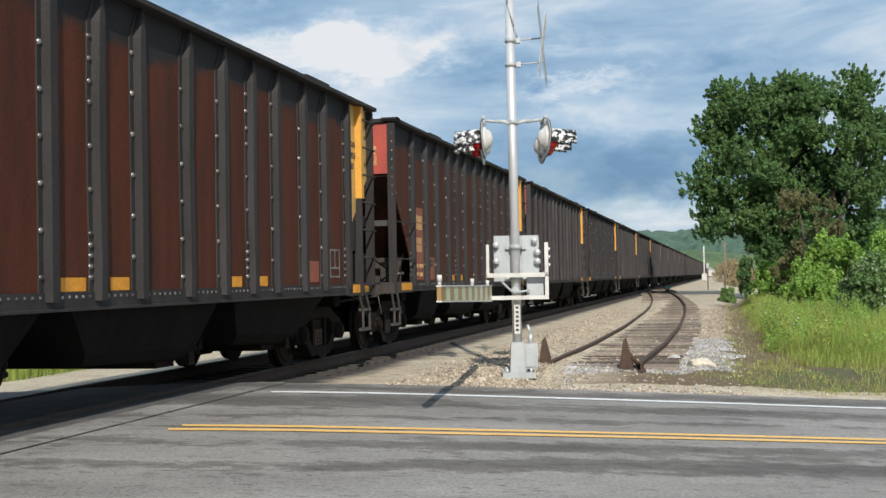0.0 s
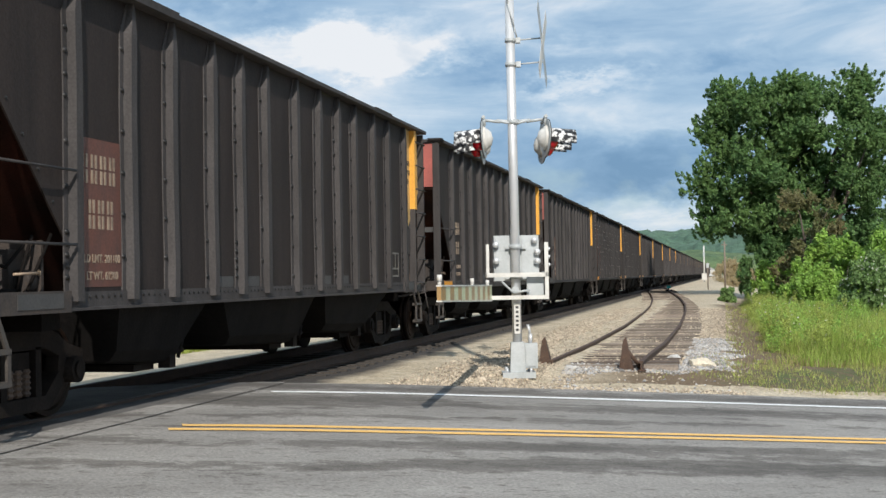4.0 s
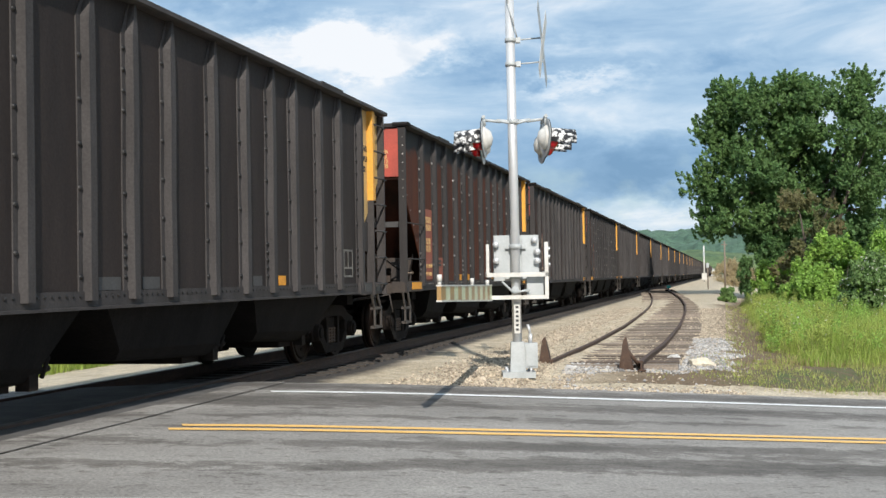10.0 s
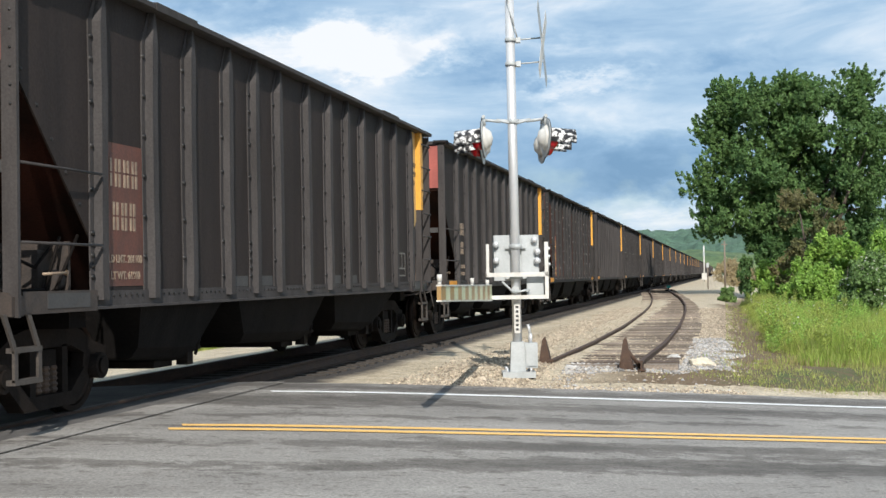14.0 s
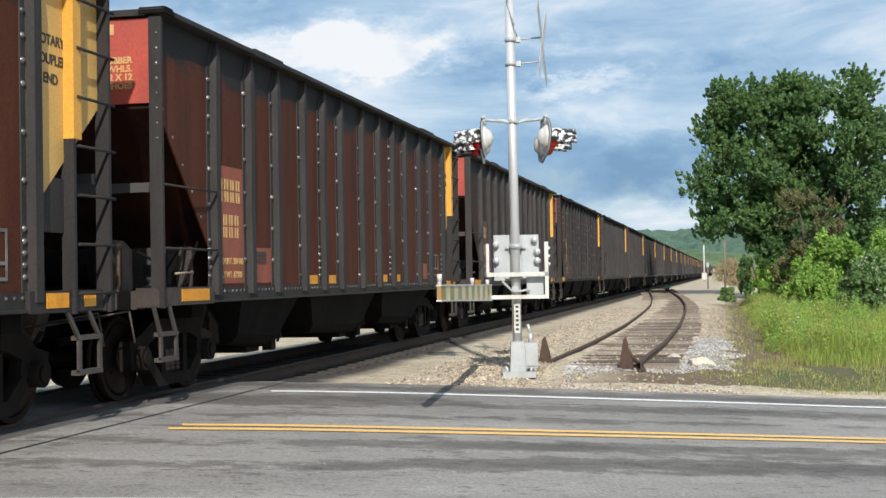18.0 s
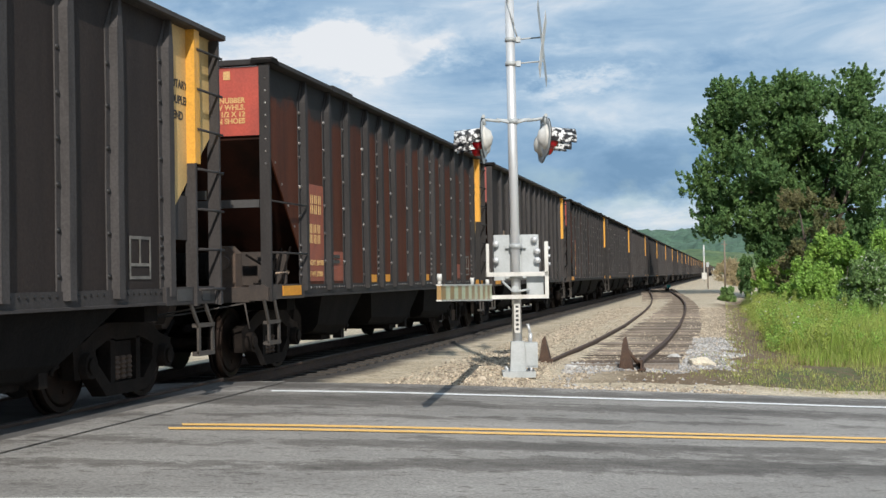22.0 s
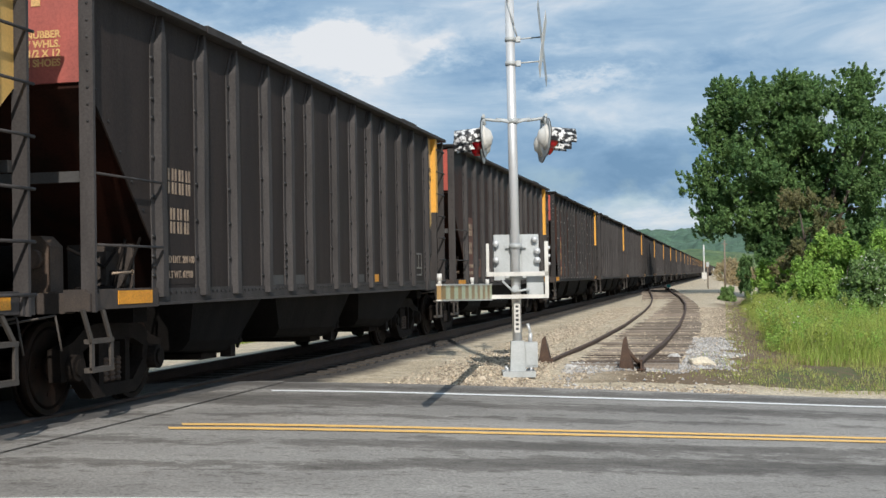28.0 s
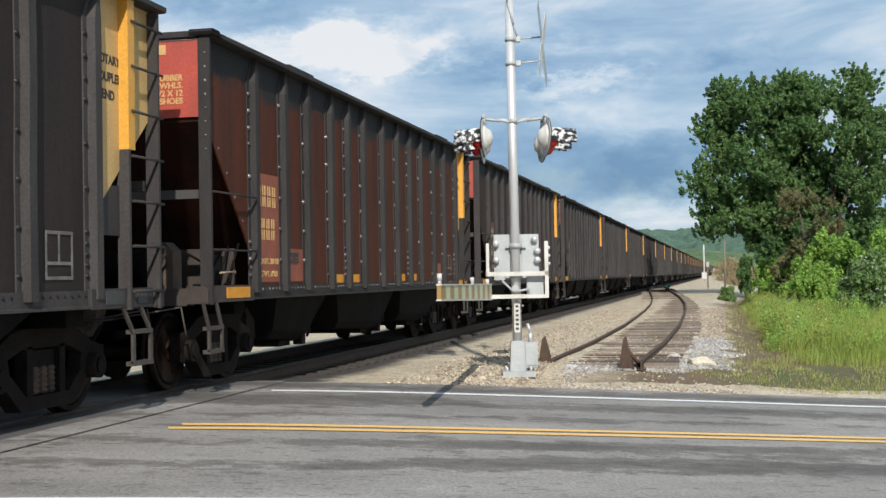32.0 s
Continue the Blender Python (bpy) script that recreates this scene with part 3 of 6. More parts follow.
def part(name, bm, material, parent=None, label="", bevel=0.0, kind=""):
    if bevel:
        ed = [e for e in bm.edges if len(e.link_faces) == 2 and e.calc_face_angle(0) > 0.6]
        bmesh.ops.bevel(bm, geom=ed, offset=bevel, segments=1, affect="EDGES", clamp_overlap=True)
    bmesh.ops.recalc_face_normals(bm, faces=bm.faces)
    me = bpy.data.meshes.new(name)
    bm.to_mesh(me)
    bm.free()
    for mt in (material if isinstance(material, (list, tuple)) else [material]):
        me.materials.append(MAT[mt] if isinstance(mt, str) else mt)
    ob = new(name, me)
    ob.parent = parent
    return tagged(ob, label=label, kind=kind)


def again(ob, parent, m=None, name=None):
    """Another object on the same mesh, under parent."""
    o = new(name or ob.name.split(".")[0], ob.data)
    o.parent = parent
    if m is not None:
        o.matrix_basis = m
    return tagged(o, label=ob.get("label", ""), kind=ob.get("kind", ""))


def B():
    return bmesh.new()


def lettering(name, text, size, mat, parent, m, label="", align="CENTER"):
    cu = bpy.data.curves.new(name, "FONT")
    cu.body, cu.size, cu.align_x, cu.align_y, cu.extrude, cu.offset = text, size, align, "CENTER", 0.002, size * 0.03
    tmp = new(name, cu)
    me = bpy.data.meshes.new_from_object(tmp.evaluated_get(bpy.context.evaluated_depsgraph_get()))
    bpy.data.objects.remove(tmp)
    me.materials.clear()
    me.materials.append(MAT[mat])
    ob = new(name, me)
    ob.parent = parent
    ob.matrix_basis = m
    return tagged(ob, label=label)


# ---------------------------------------------------------------- ground, road, tracks


def axis_steps(bands):
    out = []
    for a, b, st in bands:
        out += list(np.arange(a, b, st))
    return np.array(out + [bands[-1][1]])


def build_ground():
    xs = axis_steps([(-1500, -300, 150), (-300, -60, 30), (-60, -20, 5), (-20, 16, 0.35), (16, 60, 4), (60, 300, 30), (300, 1500, 150)])
    ys = axis_steps([(-600, -60, 60), (-60, 0, 6), (0, 60, 0.4), (60, 120, 2), (120, 300, 12), (300, 3000, 150)])
    verts = [(x, y, ground_z(x, y)) for y in ys for x in xs]
    w = len(xs)
    faces = [(j * w + i, j * w + i + 1, (j + 1) * w + i + 1, (j + 1) * w + i) for j in range(len(ys) - 1) for i in range(w - 1)]
    ob = new("ground", mesh_from("ground", verts, faces, "ground", smooth=True))
    tagged(ob, "tan gravel and grassy earth beside the railway", "ground", kind="structure")


def strip(name, n0, n1, a0, a1, up, mat, step=0.6, thick=0.0):
    verts, faces = [], []
    aa = np.arange(a0, a1 + 1e-6, step)
    nn = np.linspace(n0, n1, 2 + int((n1 - n0) / 0.7))
    for a in aa:
        for n in nn:
            p = E_ROAD * a + N_ROAD * n
            verts.append((p.x, p.y, road_z(p.x) + up))
    w = len(nn)
    for j in range(len(aa) - 1):
        for i in range(w - 1):
            faces.append((j * w + i, (j + 1) * w + i, (j + 1) * w + i + 1, j * w + i + 1))
    k = len(verts)
    if thick:      # closed edge down into the ground
        for a in range(k):
            x, y, z = verts[a]
            verts.append((x, y, z - thick))
        for j in range(len(aa) - 1):
            for i, flip in ((0, True), (w - 1, False)):
                q = (j * w + i, (j + 1) * w + i, (j + 1) * w + i + k, j * w + i + k)
                faces.append(q[::-1] if flip else q)
    return new(name, mesh_from(name, verts, faces, mat))


def build_road():
    r = strip("road", ROAD_NEAR, ROAD_FAR, -120, 160, 0.0, "asphalt", thick=0.12)
    tagged(r, "worn grey asphalt road with dark streaks crossing the track", "road", kind="structure")

    def a_at(x, n):      # along-road station where the line at n meets x
        return (x - N_ROAD.x * n) / E_ROAD.x
    for nm, n, hw, x0, x1, mat, lab in (
            ("edge_line", 15.61, 0.075, -5.40, 60, "white_line", "worn white painted edge line on asphalt"),
            ("edge_line", 8.82, 0.06, -5.0, 60, "white_line", "worn white painted edge line on asphalt"),
            ("edge_line", 15.61, 0.075, -90, -9.5, "white_line", "worn white painted edge line on asphalt"),
            ("edge_line", 8.82, 0.06, -90, -9.8, "white_line", "worn white painted edge line on asphalt"),
            ("centre_line", 12.24, 0.072, -5.08, 60, "yellow_line", "worn yellow painted centre line on asphalt"),
            ("centre_line", 12.51, 0.072, -5.08, 60, "yellow_line", "worn yellow painted centre line on asphalt"),
            ("centre_line", 12.24, 0.072, -90, -9.7, "yellow_line", "worn yellow painted centre line on asphalt"),
            ("centre_line", 12.51, 0.072, -90, -9.7, "yellow_line", "worn yellow painted centre line on asphalt")):
        tagged(strip(nm, n - hw, n + hw, a_at(x0, n), a_at(x1, n), 0.008, mat), lab, "road marking", group="road markings", kind="structure")


def build_crossing():
    def patch(name, u0, u1, up, mat, label):
        verts, faces = [], []
        us = np.linspace(u0, u1, 7)
        rows = 0
        for n in np.arange(ROAD_NEAR - 0.15, ROAD_FAR + 0.2, 0.5):
            for u in us:
                x = TRACK_X + u
                y = (n + 0.4743 * x) / 0.8804
                level = max(road_z(x), road_z(TRACK_X + 1.2))
                ease = min(1.0, max(0.0, (u - 1.0) / 0.55))
                verts.append((x, y, level * (1 - ease) + road_z(x) * ease + up))
            rows += 1
        w = len(us)
        for j in range(rows - 1):
            for i in range(w - 1):
                faces.append((j * w + i, j * w + i + 1, (j + 1) * w + i + 1, (j + 1) * w + i))
        tagged(new(name, mesh_from(name, verts, faces, mat)), label, "crossing panel", group="crossing panels", kind="structure")
    patch("crossing_panel", -1.75, -0.83, 0.010, "asphalt", "grey worn asphalt crossing panel beside the rail")
    # these two panels hold the train's shadow in their colour
    patch("crossing_panel", -0.66, 0.66, 0.006, "asphalt_dark", "worn asphalt crossing panel between the rails, darkened for the train's shade")
    patch("crossing_panel", 0.83, 1.22, 0.010, "asphalt_dark", "asphalt crossing panel beside the rail, darkened for the train's shade")
    patch("crossing_panel", 1.22, 1.57, 0.010, "asphalt", "grey worn asphalt crossing panel beside the rail")
    patch("joint_seal", 1.57, 1.583, 0.0105, "asphalt_dark", "dark tar seam along the crossing panel")


RAIL = [(-0.07, 0), (0.07, 0), (0.07, 0.012), (0.012, 0.03), (0.012, 0.125), (0.036, 0.138), (0.036, 0.165), (0.028, 0.172), (-0.028, 0.172), (-0.036, 0.165), (-0.036, 0.138), (-0.012, 0.125), (-0.012, 0.03), (-0.07, 0.012)]


def rail_along(name, pts, mat, parent, label=""):
    """A rail profile swept along points (x, y, top z)."""
    bm = B()
    rings = []
    for i, p in enumerate(pts):
        a, b = pts[max(0, i - 1)], pts[min(len(pts) - 1, i + 1)]
        d = Vector((b[0] - a[0], b[1] - a[1], 0)).normalized()
        s = Vector((d.y, -d.x, 0))
        rings.append([bm.verts.new((p[0] + s.x * q[0], p[1] + s.y * q[0], p[2] - 0.172 + q[1])) for q in RAIL])
    n = len(RAIL)
    for a, b in zip(rings, rings[1:]):
        for i in range(n):
            f = bm.faces.new((a[i], a[(i + 1) % n], b[(i + 1) % n], b[i]))
            f.material_index = 1 if i in (6, 7, 8) else 0
    bm.faces.new(rings[0][::-1]); bm.faces.new(rings[-1])
    return part(name, bm, mat, parent, label)


def siding_x(y):
    return float(np.interp(y, [0, 22, 27, 36, 49, 58, 66, 72, 82, 94, 107, 125, 150], [-2.12, -2.12, -2.0, -2.0, -2.22, -2.5, -2.88, -3.18, -3.8, -4.6, -5.3, -6.4, -7.2]))


def siding_z(y):
    return float(np.interp(y, [0, 40, 90, 150], [-0.14, -0.14, -0.02, 0.0]))


def build_tracks():
    main = tagged(new("main_track"), "main railway track in dark ballast under the train", "railway track", kind="structure")
    for sx in (-0.755, 0.755):
        rail_along("rail", [(TRACK_X + sx, y, 0.0) for y in (-80, 0, 60, 150, 300, 600, 1000)], ["rail_rust", "rail_bright"], main, "steel rail with a polished running surface")
    bm = B()
    for i in range(-60, 330):
        y = i * 0.55
        n = -0.4743 * TRACK_X + 0.8804 * y
        if ROAD_NEAR - 1.2 < n < ROAD_FAR + 0.8:
            continue
        box(bm, TRACK_X - 1.3, TRACK_X + 1.3, y - 0.11, y + 0.11, -0.32, -0.165)
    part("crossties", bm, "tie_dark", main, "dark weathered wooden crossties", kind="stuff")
    side = tagged(new("siding_track"), "rusty unused siding with grey weathered ties ending at wheel stops", "railway track", kind="structure")
    for sx in (-0.755, 0.755):
        pts = []
        for y in np.arange(21.5 if sx < 0 else 21.2, 148, 1.5):
            dx = siding_x(y + 1) - siding_x(y - 1)
            pts.append((siding_x(y) + sx, y - dx / 2 * sx, siding_z(y)))
        rail_along("rail", pts, ["rail_rust", "rail_rust"], side, "rusty brown rail")
    rnd = random.Random(4)
    bm = B()
    box(bm, -1.28, 1.28, -0.125, 0.125, -0.13, 0.0)
    for v in bm.verts:
        v.co.z += rnd.uniform(-0.008, 0.008); v.co.y += rnd.uniform(-0.015, 0.015)
    tie = part("crosstie", bm, "tie_wood", side, "grey weathered wooden tie", bevel=0.012)
    old_tie = tie.data.copy()
    old_tie.materials[0] = MAT["tie_old"]
    y = 21.75
    first = True
    while y < 118:
        ang = math.degrees(math.atan2(siding_x(y - 1) - siding_x(y + 1), 2))
        m = pose(siding_x(y) + rnd.uniform(-0.08, 0.08), y, siding_z(y) - 0.105 + rnd.uniform(-0.012, 0.012) - (0.012 if y > 40 else 0), rnd.uniform(-1, 1), rnd.uniform(-0.6, 0.6), ang + rnd.uniform(-2, 2))
        if first:
            tie.matrix_basis = m
            first = False
        else:
            tt = again(tie, side, m)
            if y < 24.6:
                tt.data = old_tie
        y += rnd.uniform(0.55, 0.66)
    return side


build_ground()
build_road()
build_crossing()
build_tracks()

# ---------------------------------------------------------------- the train
CAR_PITCH = 16.36
LAST = 15.10                 # far end of the body, from the near corner post
SEAMS = [1.46, 2.57, 3.54, 4.64, 5.53, 6.41, 7.59, 8.60, 9.53, 10.43, 11.54, 12.49, 13.66]      # rivet lines along the side
RIBS = [v + 0.14 for v in SEAMS]
TRUCKS = (1.42, 13.68)
ZB, ZT = 1.03, 4.0


def hat(bm, y, x, s, bend=0.0):
    """One side stake: hat section, cut away into the top chord, a little bent by rough handling. s: +1 or -1 side."""
    prof = [(-0.175, 0.0), (-0.17, 0.012), (-0.098, 0.014), (-0.060, 0.082), (0.060, 0.082), (0.092, 0.012), (0.125, 0.0)]
    rings = []
    for z, k in ((1.115, 1.0), (1.45, 1.0), (2.2, 1.0), (3.0, 1.0), (3.72, 1.0), (4.03, 0.8)):
        off = bend * (0.0 if z < 1.2 or z > 3.9 else math.sin(z * 2.6 + bend * 300))
        rings.append([bm.verts.new((s * (x + d * (k if d > 0.03 else 1)), y + off + (o if k == 1 else 0.06 - (0.06 - o) * (0.30 if o < 0 else 0.5)), z)) for o, d in prof])
    n = len(prof)
    for a, b in zip(rings, rings[1:]):
        for i in range(n - 1):
            bm.faces.new((a[i], a[i + 1], b[i + 1], b[i]))
    bm.faces.new(rings[0]); bm.faces.new(rings[-1][::-1])
    for a, b in zip(rings, rings[1:]):
        bm.faces.new((a[n - 1], a[0], b[0], b[n - 1]))


def build_car(look_of, seed, full=True):
    """An open-top coal hopper. Origin at rail height under the near corner posts, running along +y."""
    rnd = random.Random(seed)
    sheet = {"R": "sheet_rust", "M": "sheet_mid", "D": "sheet_dark"}[look_of]
    rib = "rib_grey" if look_of == "R" else "rib_dark"
    words = {"R": "rust-brown steel coal hopper with grey side stakes and a yellow end", "M": "dirty brown-grey steel coal hopper with side stakes and a yellow end",
             "D": "coal-dusted dark grey steel hopper with side stakes and a yellow end"}[look_of]
    car = tagged(new("hopper_car"), words, "hopper car", group="coal train")
    XS = 1.475
    yellow, red = ("post_worn", "red_faded") if not full else ("yellow_pale", "red_faded") if look_of == "D" else ("yellow_sheet", "red_panel")
    # sides, each with its diagonal cut above the slope sheets
    for s in (1, -1):
        bm = B()
        poly = [(RIBS[0], 1.10), (RIBS[-1], 1.10), (RIBS[-1], 4.04), (RIBS[0], 4.04)]
        prism(bm, poly, "x", s * (XS - 0.02), s * XS)
        part("side_wall", bm, sheet, car)
        bm = B()
        prism(bm, [(0.06, 3.17), (RIBS[0], 1.52), (RIBS[0], 4.04), (0.06, 4.04)], "x", s * (XS - 0.02), s * XS)
        part("end_bay_panel", bm, sheet, car)
        bm = B()
        prism(bm, [(RIBS[-1], 4.04), (RIBS[-1], 1.88), (LAST - 0.06, 2.93), (LAST - 0.06, 4.04)], "x", s * (XS - 0.02), s * XS)
        part("end_bay_panel", bm, yellow, car, "faded yellow end panel")
        bm = B()
        prism(bm, [(RIBS[-1], 1.72), (14.40, 1.72), (14.40, 2.20), (RIBS[-1] + 0.36, 2.20), (RIBS[-1], 1.87)], "x", s * (XS - 0.03), s * (XS - 0.004))
        part("gusset_plate", bm, rib, car, "grey gusset plate below the yellow panel")
        bm = B()
        x0, x1, xm = s * 1.42, s * 1.63, s * 1.60
        prism(bm, [(x0, 4.03), (xm, 4.03), (x1, 4.04), (x1, 4.09), (x0, 4.09)], "y", -0.03, LAST + 0.05)
        part("top_chord", bm, rib, car)
        if full:
            for ya, yb in ((2.60, 3.62), (11.48, 12.52)):
                bm = B()
                prism(bm, [(s * 1.44, 4.085), (s * 1.635, 4.03), (s * 1.642, 4.108), (s * 1.44, 4.112)], "y", ya, yb)
                part("chord_plate", bm, rib, car, bevel=0.008)
            bm = B()
            prism(bm, [(-0.045, 4.035), (0.24, 4.035), (0.18, 4.104), (-0.02, 4.104)], "x", s * 1.36, s * 1.645)
            part("corner_cap", bm, "under_black", car, "dark corner cap plate", bevel=0.01)
        bm = B()
        prism(bm, [(s * 1.40, 1.03), (s * 1.53, 1.03), (s * 1.53, 1.055), (s * 1.50, 1.06), (s * 1.50, 1.20), (s * 1.40, 1.20)], "y", 0.02, LAST - 0.02)
        part("side_sill", bm, rib, car)
        for y in RIBS:
            bm = B()
            hat(bm, y, XS, s, rnd.uniform(-0.016, 0.016) if full else 0.0)
            part("side_stake", bm, rib, car)
        if full:
            bm = B()
            for i, y in enumerate(SEAMS):
                # rows at two staggered heights; a close set of bolts at every fourth stake
                low = 1.33 if i in (0, 3, 4, 6, 7, 8, 10, 11, 12) else 1.53
                for k in range(6):
                    dome(bm, (s * (XS + 0.014), y, low + k * 0.406), (s, -0.35, 0), 0.031, 6)
                if i % 4 == 0:
                    for z in (1.43, 1.53, 1.63, 3.15, 3.57):
                        dome(bm, (s * (XS + 0.014), y, z), (s, -0.35, 0), 0.031, 6)
            y = 1.85
            while y < RIBS[-1] + 0.1:
                if min(abs(y - r + 0.02) for r in RIBS) > 0.15:
                    dome(bm, (s * 1.502, y, 1.155), (s, 0, 0), 0.020, 5)
                y += 0.125
            for k in range(6):
                f = 0.10 + k * 0.17
                dome(bm, (s * XS, 0.12 + f * 1.45, 3.24 - f * 1.60), (s, 0, 0), 0.022, 5)
            for k in range(8):      # bolts up the corner post
                dome(bm, (s * 1.50, 0.095, 2.75 + k * 0.155), (s, 0.3, 0), 0.02, 5)
                dome(bm, (s * 1.535, -0.002, 2.75 + k * 0.155), (0, -1, 0), 0.016, 5)
            part("rivets", bm, "rivet" if look_of == "R" else "rivet_dark", car, "steel rivet heads", kind="stuff")
        # corner posts and far-end posts
        for y, top, mats, lab in ((0.0, 4.01, rib, ""), (14.36, 2.56, rib, ""), (LAST - 0.1, 4.01, rib, "")):
            bm = B()
            w = 0.12
            xp = 1.575 if y == 14.36 else 1.59
            prism(bm, [(s * 1.45, y), (s * xp, y), (s * xp, y + w * 0.35), (s * 1.50, y + w * 0.45), (s * 1.50, y + w), (s * 1.45, y + w)], "z", 1.0, top)
            part("corner_post", bm, mats, car, bevel=0.006 if full else 0)
        bm = B()
        box(bm, min(s * 1.45, s * 1.578), max(s * 1.45, s * 1.578), 14.36, 14.50, 2.56, 4.03)
        part("corner_post", bm, "yellow_paint" if full else "post_worn", car, "yellow painted post", bevel=0.006 if full else 0)
        if full:
            # side ladder at the far end
            for k in range(7):
                bm = B()
                z = 1.18 + k * 0.44
                tube(bm, (s * 1.585, 14.42, z), (s * 1.585, LAST + 0.02, z), 0.016, n=6)
                part("ladder_rung", bm, rib, car)
            for z in (1.62, 2.28):
                bm = B()
                tube(bm, (s * 1.57, 0.06, z), (s * 1.57, RIBS[0] - 0.1, z), 0.014, n=6)
                part("grab_iron", bm, rib, car)
            # orange patches
            for y, w in ((SEAMS[3] + 0.58, 0.23), (SEAMS[4] + 0.60, 0.20), (SEAMS[7] + 0.59, 0.16), (SEAMS[8] + 0.58, 0.14)):
                bm = B()
                box(bm, min(s * XS, s * (XS + 0.006)), max(s * XS, s * (XS + 0.006)), y - w, y + w, 1.205, 1.33)
                part("reflector", bm, "reflector" if look_of == "R" or rnd.random() < (0.55 if look_of == "M" else 0.2) else "dust_grey", car, "small orange reflective patch")
            bm = B()
            box(bm, min(s * 1.54, s * 1.546), max(s * 1.54, s * 1.546), 0.55, 1.30, 1.06, 1.19)
            part("reflector", bm, "reflector" if look_of != "D" or rnd.random() < 0.4 else "dust_grey", car, "orange patch on the end sill")
            bm = B()
            box(bm, min(s * 1.54, s * 1.546), max(s * 1.54, s * 1.546), LAST - 1.18, LAST - 0.80, 1.06, 1.19)
            part("reflector", bm, "reflector" if look_of != "D" else "dust_grey", car, "orange patch on the end sill")
            bm = B()
            box(bm, min(s * 1.54, s * 1.546), max(s * 1.54, s * 1.546), LAST - 0.52, LAST - 0.30, 1.06, 1.19)
            part("reflector", bm, "reflector" if look_of != "D" or rnd.random() < 0.4 else "dust_grey", car, "orange patch on the end sill")
            # reporting marks as plain bars on a red field
            bm = B()
            ya, yb = SEAMS[0] + 0.25, SEAMS[1] - 0.03
            box(bm, min(s * XS, s * (XS + 0.005)), max(s * XS, s * (XS + 0.005)), ya, yb, 1.24, 2.62)
            part("number_field", bm, "placard_red" if look_of == "R" else "placard_mid" if look_of == "M" or rnd.random() < 0.4 else sheet, car, "faded red field with worn stencilled marks")
            bm = B()
            xa, xb = min(s * (XS + 0.006), s * (XS + 0.010)), max(s * (XS + 0.006), s * (XS + 0.010))
            # car marks as plain broken bars, one for each letter or figure
            for row, z in ((0, 2.20), (1, 1.78)):
                for c in range(4 - row):
                    yc = ya + 0.05 + c * 0.18 + (0.13 if row else 0)
                    for z0, z1 in ((z, z + 0.125), (z + 0.145, z + 0.27)):
                        box(bm, xa, xb, yc, yc + 0.042, z0, z1)
                        box(bm, xa, xb, yc + 0.075, yc + 0.117, z0, z1)
            ink = "stencil" if look_of == "R" else "stencil_pale"
            part("stencil", bm, ink, car, "faded stencilled bars", kind="stuff")
            for wd, z in (("LD LMT. 201100", 1.50), ("LT WT. 61900", 1.34)):
                lettering("lettering", wd, 0.105, ink, car, Matrix.Translation((s * (XS + 0.008), (ya + yb) / 2 + 0.02, z)) @ pose(0, 0, 0, 90, 0, 90 * s), "faded stencilled weight figures")
            if look_of != "D":
                bm = B()
                box(bm, min(s * XS, s * (XS + 0.005)), max(s * XS, s * (XS + 0.005)), SEAMS[1] + 0.25, SEAMS[2] - 0.03, 1.24, 1.68)
                rp = part("routing_panel", bm, "placard_red" if look_of == "R" else "placard_mid", car, "small faded red panel")
                bm = B()
                for z in (1.50, 1.58):
                    box(bm, min(s * (XS + 0.006), s * (XS + 0.02)), max(s * (XS + 0.006), s * (XS + 0.02)), SEAMS[1] + 0.42, SEAMS[1] + 0.72, z, z + 0.05)
                part("card_board", bm, "stencil_black", rp, "dark card holder")
                bm = B()
                box(bm, min(s * XS, s * (XS + 0.005)), max(s * XS, s * (XS + 0.005)), SEAMS[10] + 0.36, SEAMS[11] - 0.10, 1.24, 1.54)
                part("routing_panel", bm, "placard_red" if look_of == "R" else "placard_mid", car, "small faded red panel")
            # outlined data box beside the far end
            bm = B()
            yc = SEAMS[11] + 0.44
            for b0, b1, c0, c1 in ((0, 0.48, 0, 0.03), (0, 0.48, 0.40, 0.43), (0, 0.03, 0, 0.43), (0.45, 0.48, 0, 0.43), (0.22, 0.25, 0.16, 0.43), (0, 0.48, 0.13, 0.16)):
                box(bm, xa, xb, yc + b0, yc + b1, 1.30 + c0, 1.30 + c1)
            part("data_box", bm, "stencil_white", car, "white stencilled box of data", kind="stuff")
    for y, nm in ((0.02, red), (LAST - 0.08, yellow)):
        bm = B()
        box(bm, -1.45, 1.45, y, y + 0.04, 3.12, 4.0)
        part("end_wall", bm, nm, car, "red end panel with stencilled lines" if nm == red else "yellow end panel")
        bm = B()
        y0 = -0.03 if y < 1 else LAST - 0.09
        box(bm, -1.42, 1.42, y0, y0 + 0.14, 4.02, 4.086)
        part("end_chord", bm, rib, car)
    if full:
        bm = B()
        for z, n in ((3.84, 4), (3.68, 3)):
            for c in range(n):
                x = 0.46 + c * 0.17
                box(bm, x, x + 0.09, 0.012, 0.02, z, z + 0.11)
        part("stencil", bm, "stencil", car, "pale yellow stencilled bars on red", kind="stuff")
        for i, wd in enumerate(("NR-7 SNUBBER", "STL. 2W WHLS.", "6 1/2 X 12", "COMPOSITION SHOES")):
            lettering("lettering", wd, 0.095, "stencil", car, Matrix.Translation((1.26, 0.016, 3.57 - i * 0.088)) @ pose(0, 0, 0, 90, 0, 0), "pale yellow stencilled words on red", "RIGHT")
